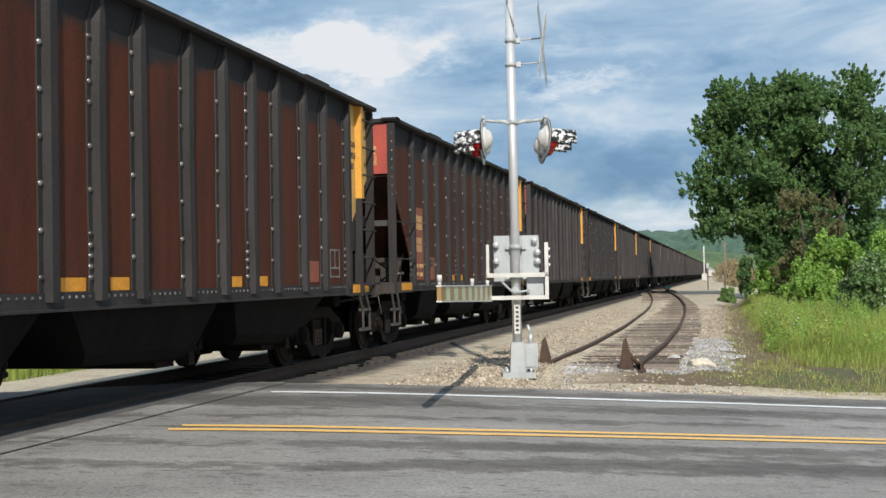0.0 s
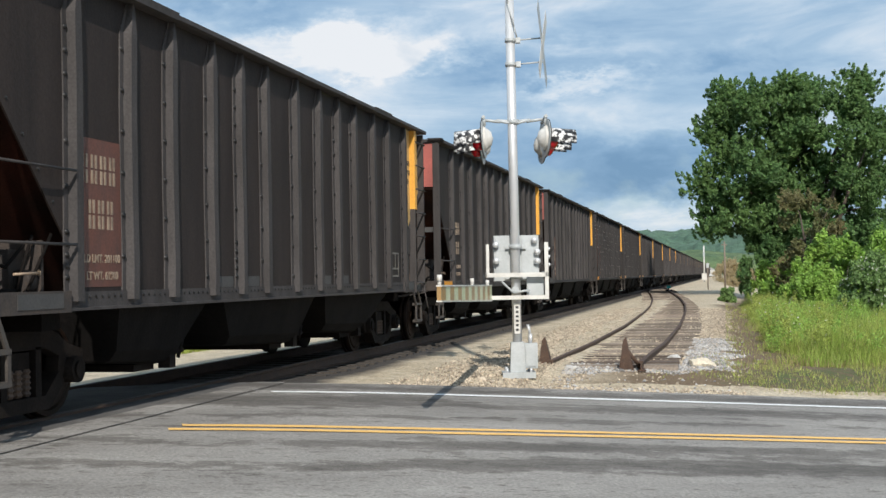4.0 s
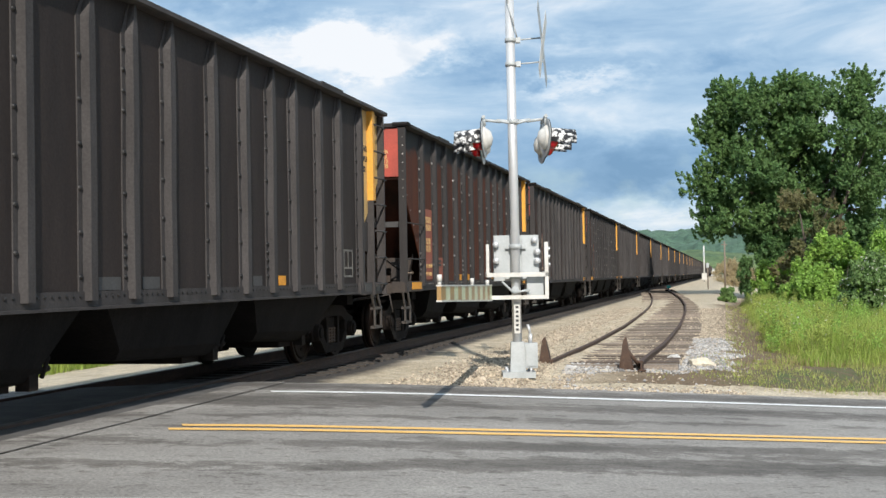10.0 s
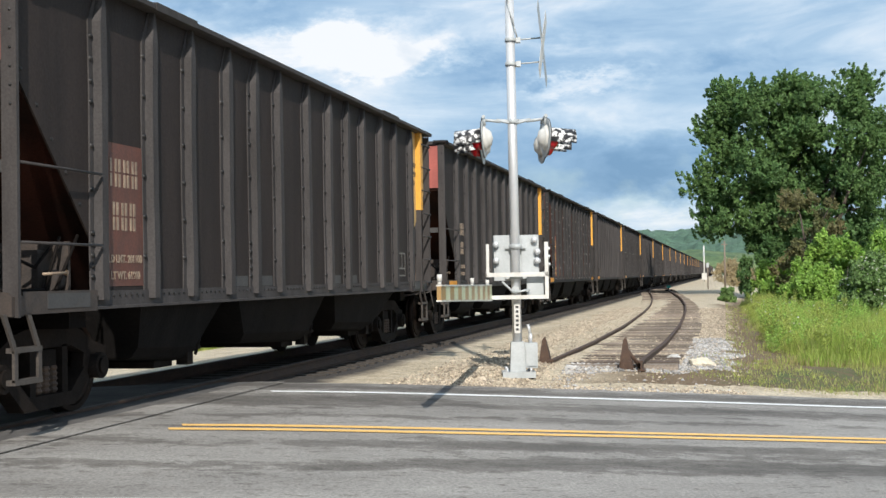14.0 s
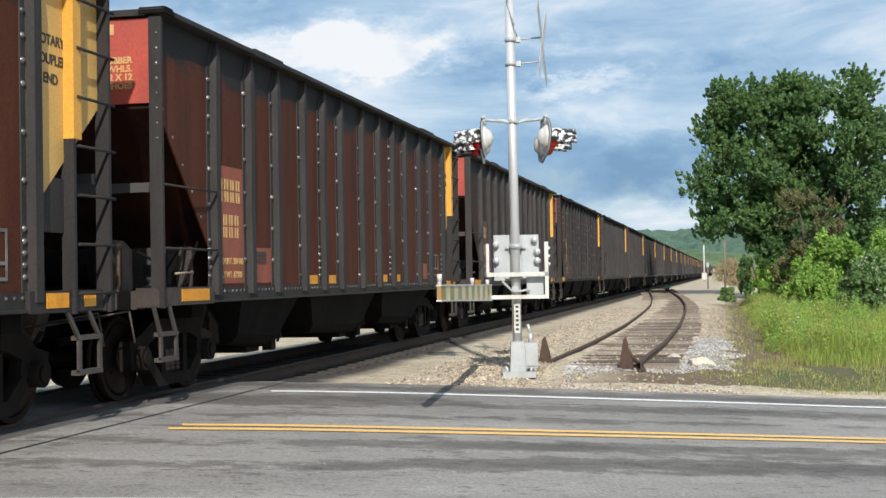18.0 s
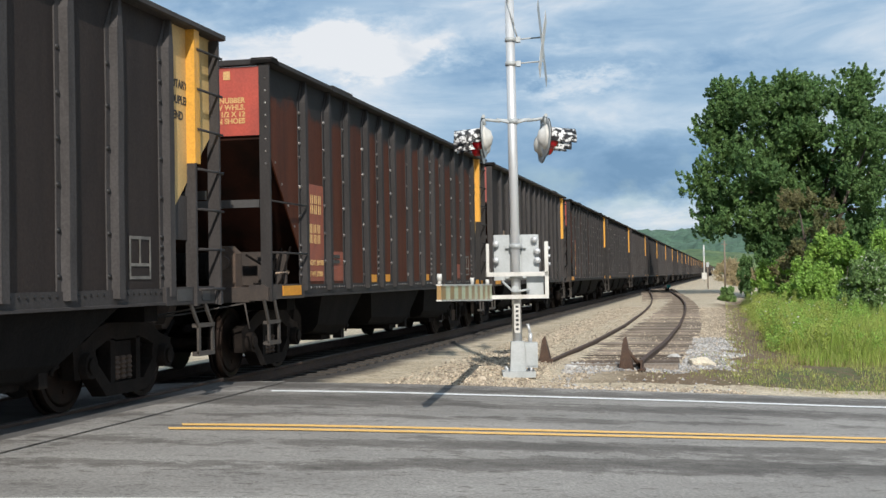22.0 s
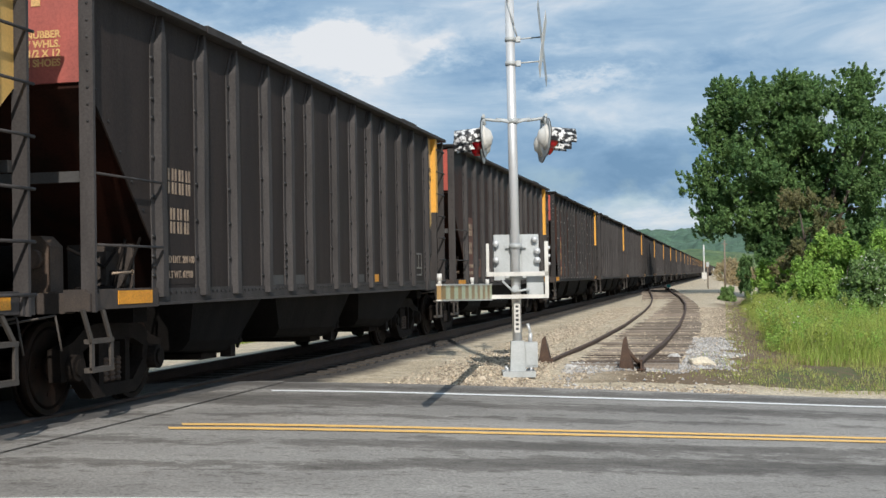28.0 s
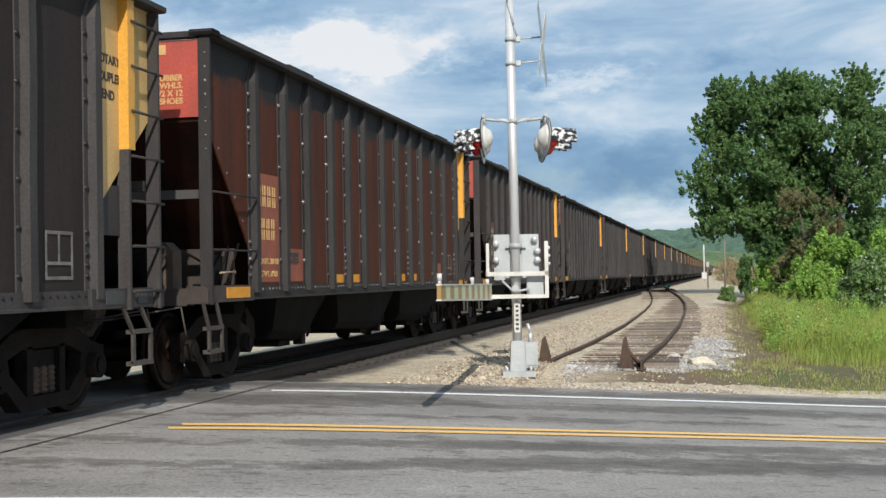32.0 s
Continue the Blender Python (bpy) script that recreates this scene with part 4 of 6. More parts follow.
        for i, wd in enumerate(("ROTARY", "COUPLER", "END")):
            lettering("lettering", wd, 0.125, "stencil_black", car, Matrix.Translation((XS + 0.002, 14.14, 3.40 - i * 0.17)) @ pose(0, 0, 0, 90, 0, 90), "black stencilled words")
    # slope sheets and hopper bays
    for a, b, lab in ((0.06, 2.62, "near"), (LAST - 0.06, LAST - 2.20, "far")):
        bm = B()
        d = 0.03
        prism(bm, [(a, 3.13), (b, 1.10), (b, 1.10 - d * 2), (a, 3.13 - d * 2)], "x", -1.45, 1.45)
        # both sheets are coloured dark to stand for the bay's shade
        part("slope_sheet", bm, "slope_rust" if lab == "near" else "truck_iron", car, "sloping end sheet, darkened for the shade of the end bay")
    # three discharge bays: (upper start, lower start, lower end, upper end)
    for u0, l0, l1, u1 in ((2.58, 2.90, 4.15, 4.85), (5.20, 6.0, 8.30, 8.80), (9.15, 9.85, 11.60, 13.0)):
        bm = B()
        rings = []
        for f, xw, z in ((0.0, 1.08, 0.38), (0.07, 1.17, 0.41), (0.22, 1.27, 0.53), (1.0, 1.44, 1.12)):
            rings.append([bm.verts.new(q) for q in ((-xw, l0 + (u0 - l0) * f, z + 0.09 * (1 - f)), (xw, l0 + (u0 - l0) * f, z + 0.09 * (1 - f)), (xw, l1 + (u1 - l1) * f, z), (-xw, l1 + (u1 - l1) * f, z))])
        for q, r in zip(rings, rings[1:]):
            for i in range(4):
                bm.faces.new((q[i], q[(i + 1) % 4], r[(i + 1) % 4], r[i]))
        bm.faces.new(rings[0][::-1]); bm.faces.new(rings[-1])
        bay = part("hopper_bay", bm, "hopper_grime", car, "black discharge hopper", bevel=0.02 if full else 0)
        if full:
            bm = B()
            box(bm, -1.06, 1.06, l1 - 0.50, l1 - 0.02, 0.325, 0.40)
            for s in (1, -1):
                box(bm, min(s * 1.08, s * 1.22), max(s * 1.08, s * 1.22), l1 + 0.05, l1 + 0.20, 0.33, 0.50)
                tube(bm, (s * 1.15, l1 + 0.02, 0.46), (s * 1.24, l1 + 0.34, 0.52), 0.03, n=6)
                tube(bm, (s * 1.24, l1 + 0.22, 0.44), (s * 1.24, l1 + 0.34, 0.62), 0.022, n=6)
            part("discharge_gate", bm, "truck_iron", bay, "iron discharge door with latch")
    bm = B()
    box(bm, -0.17, 0.17, -0.15, LAST + 0.15, 0.70, 1.04)
    tube(bm, (0.42, 0.0, 0.66), (0.42, 2.7, 0.74), 0.05, n=6)
    tube(bm, (-0.45, LAST - 3.0, 0.74), (-0.45, LAST, 0.66), 0.05, n=6)
    for y in TRUCKS:
        box(bm, -1.35, 1.35, y - 0.16, y + 0.16, 0.86, 1.06)
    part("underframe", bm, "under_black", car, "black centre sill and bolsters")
    for e in (0, 1):
        def Y(v):
            return v if e == 0 else LAST - v
        def span(a, b):
            return (min(Y(a), Y(b)), max(Y(a), Y(b)))
        bm = B()
        box(bm, -1.30, 1.30, *span(0.0, 0.16), 0.99, 1.18)
        for s in (1, -1):
            box(bm, min(s * 1.36, s * 1.54), max(s * 1.36, s * 1.54), *span(0.16, 1.45), 1.02, 1.21)
            prism(bm, [(s * 1.30, 1.01), (s * 1.56, 1.01), (s * 1.56, 1.17), (s * 1.50, 1.21), (s * 1.30, 1.21)], "y", *span(-0.05, 0.14))
        part("end_sill", bm, "grime_brown" if e == 0 else rib, car, "grimy end sill", bevel=0.012 if full else 0)
        bm = B()
        prism(bm, [(-0.30, 1.04), (0.30, 1.04), (0.17, 0.66), (-0.17, 0.66)], "y", *span(-0.16, 0.06))
        box(bm, -0.22, 0.22, *span(-0.30, -0.14), 0.68, 0.73)
        prism(bm, [(-0.085, Y(-0.12)), (0.085, Y(-0.12)), (0.085, Y(-0.34)), (0.20, Y(-0.44)), (0.21, Y(-0.60)), (0.13, Y(-0.66)), (0.10, Y(-0.52)), (-0.02, Y(-0.50)), (-0.12, Y(-0.64)), (-0.18, Y(-0.60)), (-0.13, Y(-0.38))][::1 if e == 0 else -1], "z", 0.75, 0.98)
        part("coupler", bm, "brown_iron", car, "brown cast coupler", bevel=0.012 if full else 0)
        if full:
            bm = B()
            box(bm, -1.42, 1.42, *span(0.05, 0.11), 2.20, 2.30)
            part("end_beam", bm, "dust_grey", car, "grey end cross beam")
            bm = B()
            for s in (-1, 1):
                prism(bm, [(Y(0.10), 1.2), (Y(0.16), 1.2), (Y(0.16), 3.04), (Y(0.10), 3.04)], "x", s * 0.45, s * 0.53)
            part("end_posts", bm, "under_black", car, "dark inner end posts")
            bm = B()
            tube(bm, (0.2, Y(-0.34), 0.82), (0.55, Y(-0.30), 0.86), 0.011, n=5)
            tube(bm, (0.55, Y(-0.30), 0.86), (1.30, Y(-0.20), 0.98), 0.011, n=5)
            tube(bm, (1.30, Y(-0.20), 0.98), (1.36, Y(-0.20), 0.66), 0.011, n=5)
            part("cut_lever", bm, "step_iron", car, "bent uncoupling lever")
            # air hose
            bm = B()
            pts = [(0.38, Y(-0.30), 0.78), (0.36, Y(-0.46), 0.62), (0.25, Y(-0.56), 0.46), (0.1, Y(-0.62), 0.42)]
            for p, q in zip(pts, pts[1:]):
                tube(bm, p, q, 0.026, n=6)
            part("air_hose", bm, "under_black", car, "black rubber air hose")
            for s in (1, -1):
                bm = B()
                x0, x1 = s * 1.515, s * 1.540
                a0, a1, top = (0.02, 0.45, 0.74) if e == 0 else (0.18, 0.62, 0.79)
                for q in ((a0, a0 + 0.055, 0.47, top), (a1 - 0.055, a1, 0.47, top)):
                    prism(bm, [(Y(q[0]), q[2]), (Y(q[1]), q[2]), (Y(q[1]), q[3]), (Y(q[0]), q[3])], "x", x0, x1)
                for z0, z1 in ((0.445, 0.49), (top - 0.03, top + 0.012)):
                    prism(bm, [(Y(a0), z0), (Y(a1), z0), (Y(a1), z1), (Y(a0), z1)], "x", s * 1.46, s * 1.545)
                sh = -0.17 if e == 0 else 0.22
                for q in (a0, a1 - 0.055):
                    prism(bm, [(Y(q), top - 0.02), (Y(q + 0.055), top - 0.02), (Y(q + 0.055 + sh), 1.03), (Y(q + sh), 1.03)], "x", x0, x1)
                part("sill_step", bm, "step_iron", car, "steel stirrup step", bevel=0.005)
            # gear on the end platform
            bm = B()
            if e == 0:
                prism(bm, [(0.72, 1.18), (1.02, 1.18), (1.02, 1.62), (0.92, 1.72), (0.72, 1.72)], "y", 0.22, 0.46)
                tube(bm, (0.87, 0.22, 1.50), (0.87, 0.14, 1.50), 0.09, n=10)
                box(bm, 0.66, 1.10, 0.16, 0.52, 1.14, 1.19)
                part("brake_valve", bm, "brown_iron", car, "brown brake control valve on the end platform", bevel=0.012)
                bm = B()
                tube(bm, (-0.95, 0.62, 1.44), (0.52, 0.62, 1.44), 0.21, n=16)
                for x in (-0.5, 0.2):
                    tube(bm, (x, 0.62, 1.44), (x + 0.05, 0.62, 1.44), 0.222, n=16)
                    box(bm, x, x + 0.05, 0.50, 0.74, 1.10, 1.30)
                part("air_reservoir", bm, "under_black", car, "black air reservoir tank")
                bm = B()
                box(bm, 0.62, 1.34, 1.28, 1.32, 1.20, 1.66)
                box(bm, 1.02, 1.18, 1.02, 1.28, 1.24, 1.58)
                tube(bm, (1.22, 1.10, 1.30), (1.22, 1.30, 1.30), 0.10, n=10)
                part("brake_bracket", bm, "grime_brown", car, "grimy bracket plate for the brake pipes", bevel=0.008)
                bm = B()
                for q in ([(1.26, 0.25, 1.22), (1.26, 1.0, 1.22), (1.30, 1.20, 1.70)], [(1.34, 1.05, 1.22), (1.34, 1.46, 1.72)], [(1.10, 0.4, 1.60), (1.22, 0.9, 1.42), (1.22, 1.2, 1.62)]):
                    for a, b in zip(q, q[1:]):
                        tube(bm, a, b, 0.016, n=6)
                part("brake_pipes", bm, "under_black", car, "thin dark brake pipes")
                bm = B()
                tube(bm, (1.36, 0.80, 1.36), (1.42, 1.10, 1.37), 0.013, n=6)
                dome(bm, (1.42, 1.10, 1.37), (0.4, 0.6, 0), 0.03, 8)
                part("release_rod", bm, "stencil_pale", car, "pale brake release rod")
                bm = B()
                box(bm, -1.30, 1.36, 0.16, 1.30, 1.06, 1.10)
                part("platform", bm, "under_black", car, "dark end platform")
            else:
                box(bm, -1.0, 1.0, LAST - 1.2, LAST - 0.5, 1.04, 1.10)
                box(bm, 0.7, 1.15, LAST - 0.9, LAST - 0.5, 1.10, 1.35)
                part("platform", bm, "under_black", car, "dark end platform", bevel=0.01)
    # coal, heaped a little over the chord
    nx, ny = 9, 70
    verts, faces = [], []
    for j in range(ny):
        for i in range(nx):
            fx, fy = i / (nx - 1), j / (ny - 1)
            e2 = min(1.0, 0.35 + 7.0 * min(fx, 1 - fx)) * min(1.0, 9 * min(fy, 1 - fy))
            y = 0.12 + fy * (LAST - 0.24)
            x = -1.43 + 2.86 * fx
            z = 4.02 + e2 * (0.13 + 0.06 * math.sin(fy * 13 + seed) + 0.17 * noise.noise(Vector((x * 2.0 + seed, y * 1.3, seed))) + 0.07 * noise.noise(Vector((x * 5 + seed, y * 4, seed)))) 
            verts.append((x, y, z))
    for j in range(ny - 1):
        for i in range(nx - 1):
            faces.append((j * nx + i, j * nx + i + 1, (j + 1) * nx + i + 1, (j + 1) * nx + i))
    co = new("coal_load", mesh_from("coal_load", verts, faces, "coal"))
    co.parent = car
    tagged(co, "lumpy black coal heaped to the rim", kind="stuff")
    # trucks
    for ty in TRUCKS:
        if full:
            tr = new("truck")
            tr.parent = car
            tr.matrix_basis = Matrix.Translation((0, ty, 0))
            for s in (1, -1):
                bm = B()
                xo, xi = s * 1.06, s * 0.93
                for f in (1, -1):
                    prism(bm, [(f * y, z) for y, z in ((1.12, 0.64), (1.09, 0.33), (0.98, 0.33), (0.96, 0.56), (0.80, 0.58), (0.72, 0.36), (0.62, 0.40), (0.66, 0.60), (0.42, 0.68), (0.42, 0.86), (0.62, 0.82), (0.86, 0.70))][::f], "x", xi, xo)
                prism(bm, [(-0.42, 0.68), (0.42, 0.68), (0.42, 0.86), (-0.42, 0.86)], "x", xi, xo)
                prism(bm, [(-0.74, 0.36), (-0.46, 0.12), (0.46, 0.12), (0.74, 0.36), (0.64, 0.46), (0.38, 0.25), (-0.38, 0.25), (-0.64, 0.46)], "x", xi - s * 0.02, xo + s * 0.015)
                for y in (-0.34, 0.24):
                    prism(bm, [(y, 0.24), (y + 0.10, 0.24), (y + 0.10, 0.70), (y, 0.70)], "x", xi, xo)
                part("side_frame", bm, "truck_iron", tr, "grimy cast side frame, darkened for shade below the car", bevel=0.012)
                for y in (-0.14, 0.0, 0.14):
                    bm = B()
                    rings = []
                    for k in range(11):
                        rr = 0.062 if k % 2 else 0.044
                        rings.append([bm.verts.new((s * 1.0 + rr * math.cos(i * math.pi / 4), y + rr * math.sin(i * math.pi / 4), 0.26 + k * 0.025)) for i in range(8)])
                    for p, q in zip(rings, rings[1:]):
                        for i in range(8):
                            bm.faces.new((p[i], p[(i + 1) % 8], q[(i + 1) % 8], q[i]))
                    part("coil_spring", bm, "brown_iron", tr, "brown coil spring")
                for y in (-0.89, 0.89):
                    bm = B()
                    tube(bm, (s * 0.90, y, 0.457), (s * 1.14, y, 0.457), 0.13, n=14)
                    tube(bm, (s * 1.14, y, 0.457), (s * 1.165, y, 0.457), 0.085, n=10)
                    part("bearing_cap", bm, "truck_iron", tr, "round axle bearing cap")
            bm = B()
            box(bm, -1.02, 1.02, -0.20, 0.20, 0.48, 0.66)
            box(bm, -0.30, 0.30, -0.28, 0.28, 0.62, 0.86)
            part("bolster", bm, "truck_iron", tr, "cast truck bolster", bevel=0.02)
            for f in (1, -1):
                bm = B()
                prism(bm, [(-0.86, 0.30), (0.86, 0.30), (0.86, 0.40), (0.20, 0.56), (-0.20, 0.56), (-0.86, 0.40)], "y", f * 0.30, f * 0.38)
                for x in (-0.76, 0.76):
                    box(bm, x - 0.05, x + 0.05, min(f * 0.36, f * 0.46), max(f * 0.36, f * 0.46), 0.28, 0.62)
                part("brake_beam", bm, "under_black", tr, "black brake beam with shoes")
            for y in (-0.89, 0.89):
                bm = B()
                tube(bm, (-0.8, 0, 0), (0.8, 0, 0), 0.08, n=8)
                for s in (1, -1):
                    tube(bm, (s * 0.69, 0, 0), (s * 0.73, 0, 0), 0.482, n=28, mi=0)
                    tube(bm, (s * 0.73, 0, 0), (s * 0.825, 0, 0), 0.457, 0.452, n=28, mi=0)
                    tube(bm, (s * 0.825, 0, 0), (s * 0.832, 0, 0), 0.40, 0.36, n=28, mi=0)
                    tube(bm, (s * 0.82, 0, 0), (s * 0.87, 0, 0), 0.14, 0.12, n=12, mi=0)
                    for k in range(4):
                        w = k * math.pi / 2 + 0.4
                        tube(bm, (s * 0.83, 0.25 * math.cos(w), 0.25 * math.sin(w)), (s * 0.84, 0.25 * math.cos(w), 0.25 * math.sin(w)), 0.03, n=6, mi=0)
                ws = part("wheelset", bm, ["wheel_steel", "tread_steel"], tr, "steel wheels on an axle")
                ws.matrix_basis = Matrix.Translation((0, y, 0.457))
        else:
            for y in (-0.89, 0.89):
                bm = B()
                prof = [(-0.82, 0.457), (-0.70, 0.457), (-0.68, 0.09), (0.68, 0.09), (0.70, 0.457), (0.82, 0.457)]
                for p, q in zip(prof, prof[1:]):
                    tube(bm, (p[0], ty + y, 0.457), (q[0], ty + y, 0.457), p[1], q[1], n=14)
                part("wheelset", bm, "wheel_steel", car, "steel wheels on an axle")
            for s in (1, -1):
                bm = B()
                prism(bm, [(ty - 1.1, 0.6), (ty - 1.0, 0.32), (ty - 0.6, 0.32), (ty - 0.4, 0.16), (ty + 0.4, 0.16), (ty + 0.6, 0.32), (ty + 1.0, 0.32), (ty + 1.1, 0.6), (ty + 0.4, 0.8), (ty - 0.4, 0.8)], "x", s * 0.93, s * 1.06)
                part("truck_frame", bm, "truck_iron", car, "grimy truck side frame, darkened for shade below the car")
    return car


# car 0 stood with its near post at Y0 when the shot begins; higher numbers follow behind it
Y0 = 21.74
LOOKS = dict(enumerate("RRDDDMRMRDRDDRMRRDRDDRMDMMRDD"))
TRAVEL = [(t, (13.2179 - 0.0057 * t) * t) for t in range(0, 33, 4)]
FIRST_NEAR, LAST_CAR, FARTHEST = -4, 28, -26
# slack in the couplings: how far single cars stand off the even spacing
SLACK = {-1: -0.1, 0: 0.10, 1: 0.0, 2: 0.07, 5: -0.15, 6: 0.05, 7: -0.08, 8: 0.15, 9: -0.03, 10: -0.03, 11: 0.22, 13: 0.04, 14: -0.04, 15: -0.15, 16: 0.04, 17: -0.14, 18: 0.18, 19: -0.15, 21: -0.3, 22: -0.55, 23: -0.3, 24: -0.09, 25: -0.10, 26: 0.02}


def stand(k):
    return Y0 - CAR_PITCH * k + float(np.interp(k, list(SLACK), list(SLACK.values())))


cars = {}


def build_train():
    made = {}
    for k in range(FARTHEST, LAST_CAR + 1):
        full = k >= FIRST_NEAR
        look_of = LOOKS.get(k, "DMMDMDRM"[k % 8])
        key = (look_of, full, k % 2 if full else 0)
        m = Matrix.Translation((TRACK_X, stand(k), 0))
        if key in made:
            cars[k] = copy_thing(made[key], m)
        else:
            cars[k] = made[key] = build_car(look_of, 3 + len(made) * 7, full)
            cars[k].matrix_basis = m


build_train()

# ---------------------------------------------------------------- the crossing signal


def build_signal():
    base = Vector((-3.12, 19.48, 0))
    z0 = -0.27
    sig = new("crossing_signal")
    sig.matrix_basis = pose(base.x, base.y, z0, 0, 0, YAW)
    tagged(sig, "galvanised crossing signal mast with flashers and a lowered gate arm", "crossing signal")
    # local x to the right along the road, y away

    bm = B(); box(bm, -0.24, 0.26, -0.24, 0.24, 0, 0.09)
    part("base_plate", bm, "signal_grey", sig, "grey steel base plate", bevel=0.01)
    bm = B()
    for x in (-0.17, 0.19):
        for y in (-0.17, 0.17):
            tube(bm, (x, y, 0.08), (x, y, 0.15), 0.02, n=6)
    part("anchor_bolts", bm, "galvanised", sig, "anchor bolts")
    bm = B(); prism(bm, [(-0.12, 0.09), (0.12, 0.09), (0.10, 0.54), (-0.10, 0.54)], "y", -0.11, 0.11)
    part("pedestal", bm, "signal_grey", sig, "cast grey pedestal", bevel=0.015)
    bm = B(); box(bm, 0.105, 0.30, -0.12, 0.10, 0.14, 0.52)
    jb = part("junction_box", bm, "signal_grey", sig, "small grey junction box", bevel=0.012)
    bm = B(); box(bm, 0.12, 0.285, -0.14, -0.12, 0.17, 0.49)
    part("cover", bm, "signal_grey", jb, bevel=0.004)
    bm = B(); tube(bm, (0.2, 0, 0.52), (0.2, 0, 0.66), 0.03, n=8); tube(bm, (0.2, 0, 0.66), (0.16, 0, 0.8), 0.022, n=8)
    part("conduit", bm, "galvanised", sig, "bent conduit")
    bm = B(); tube(bm, (0, 0, 0.5), (-0.03, 0, 6.2), 0.072, 0.070, n=20)
    part("mast", bm, "galvanised", sig, "tall galvanised round mast")
    bm = B(); box(bm, -0.045, 0.045, -0.078, -0.072, 0.56, 1.02)
    pl = part("number_plate", bm, "signal_white", sig, "white strip with dark marks")
    bm = B()
    for k in range(6):
        box(bm, -0.022, 0.022, -0.081, -0.078, 0.60 + k * 0.068, 0.635 + k * 0.068)
    part("marks", bm, "signal_black", pl, "dark bars")
    # gate mechanism behind the mast
    bm = B(); box(bm, -0.33, 0.36, 0.10, 0.52, 1.36, 2.06)
    mech = part("mechanism_box", bm, "signal_grey", sig, "grey gate mechanism cabinet", bevel=0.02)
    bm = B(); box(bm, -0.30, -0.06, 0.075, 0.10, 1.45, 2.02); box(bm, 0.10, 0.34, 0.075, 0.10, 1.45, 2.02)
    part("cabinet_door", bm, "signal_grey", mech, bevel=0.006)
    for x, z in ((-0.30, 1.92), (-0.30, 1.67), (0.29, 1.98), (0.33, 1.80), (0.33, 1.66)):
        bm = B(); tube(bm, (x, 0.0, z), (x, 0.09, z), 0.05, n=12); dome(bm, (x, 0.0, z), (0, -1, 0), 0.05, 10)
        part("hub_bolt", bm, "galvanised", mech, "round bolt head")
    for z in (1.42, 1.88):
        bm = B(); tube(bm, (0, 0, z - 0.035), (0, 0, z + 0.035), 0.10, n=16); box(bm, -0.16, 0.16, 0.02, 0.12, z - 0.03, z + 0.03)
        part("clamp", bm, "signal_grey", sig, "grey mast clamp")
    for x0, x1, z0b, z1b, y in ((-0.46, 0.48, 1.42, 1.485, -0.20), (-0.54, 0.48, 1.08, 1.14, -0.20), (-0.46, -0.415, 1.485, 1.92, -0.20), (0.425, 0.48, 1.14, 1.94, -0.20),
                               (-0.46, -0.40, 1.42, 1.50, 0.2), (0.42, 0.48, 1.42, 1.50, 0.2)):
        bm = B(); box(bm, x0, x1, y, y + 0.05, z0b, z1b)
        part("gate_support", bm, "signal_white", sig, "white painted support bar", bevel=0.006)
    for x in (-0.43, 0.45):
        bm = B(); box(bm, x - 0.03, x + 0.03, -0.18, 0.30, 1.43, 1.49)
        part("gate_support", bm, "signal_white", sig, "white painted support bar", bevel=0.006)
    for k in range(3):
        bm = B(); tube(bm, (0.48, -0.17, 1.60 + k * 0.12), (0.51, -0.17, 1.60 + k * 0.12), 0.025, n=8)
        part("bolt", bm, "galvanised", sig)
    bm = B(); box(bm, 0.16, 0.42, -0.05, 0.10, 1.14, 1.42); tube(bm, (-0.02, -0.12, 1.22), (-0.02, 0.05, 1.22), 0.06, n=12)
    tube(bm, (-0.22, -0.1, 1.35), (-0.05, -0.12, 1.18), 0.018, n=6); tube(bm, (-0.05, -0.12, 1.18), (0.2, -0.12, 1.22), 0.018, n=6)
    part("pivot", bm, "signal_grey", sig, "grey pivot casting with cables", bevel=0.008)
    # flashers
    bm = B()
    for s in (1, -1):
        tube(bm, (0, 0.03, 3.80), (s * 0.26, -0.02, 3.82), 0.026, n=8)
        tube(bm, (0, -0.05, 3.76), (s * 0.26, -0.02, 3.82), 0.020, n=8)
        tube(bm, (s * 0.20, -0.02, 3.80), (s * 0.47, -0.03, 3.83), 0.024, n=8)
        tube(bm, (s * 0.47, -0.42, 3.83), (s * 0.47, 0.42, 3.83), 0.028, n=8)
    part("crossarm", bm, "signal_grey", sig, "grey flasher crossarms")
    bm = B(); tube(bm, (0, 0, 3.76), (0, 0, 3.83), 0.088, n=16)
    part("clamp", bm, "signal_grey", sig)
    for s in (-1, 1):
        for dy, dz in ((-0.38, 0.0), (0.38, -0.03)):
            c = Vector((s * 0.47, dy, 3.50 + dz))
            d = Vector((s * 0.985, 0.16, -0.05)).normalized()
            u = Vector((0, 0, 1)); u = (u - d * u.dot(d)).normalized(); r = d.cross(u)
            lampo = B()
            tube(lampo, c, c + d * 0.012, 0.29, n=28)
            bgd = part("backing_disc", lampo, "signal_black", sig, "round black target disc")
            bm = B(); tube(bm, c - d * 0.012, c - d * 0.001, 0.285, n=28)
            part("disc_back", bm, "signal_grey", bgd, "grey painted back of the disc")
            bm = B(); dome(bm, c - d * 0.06, -d, 0.15, 14, h=0.55); tube(bm, c - d * 0.06, c - d * 0.012, 0.15, 0.20, n=18)
            part("lamp_housing", bm, "signal_white", bgd, "pale grey lamp back")
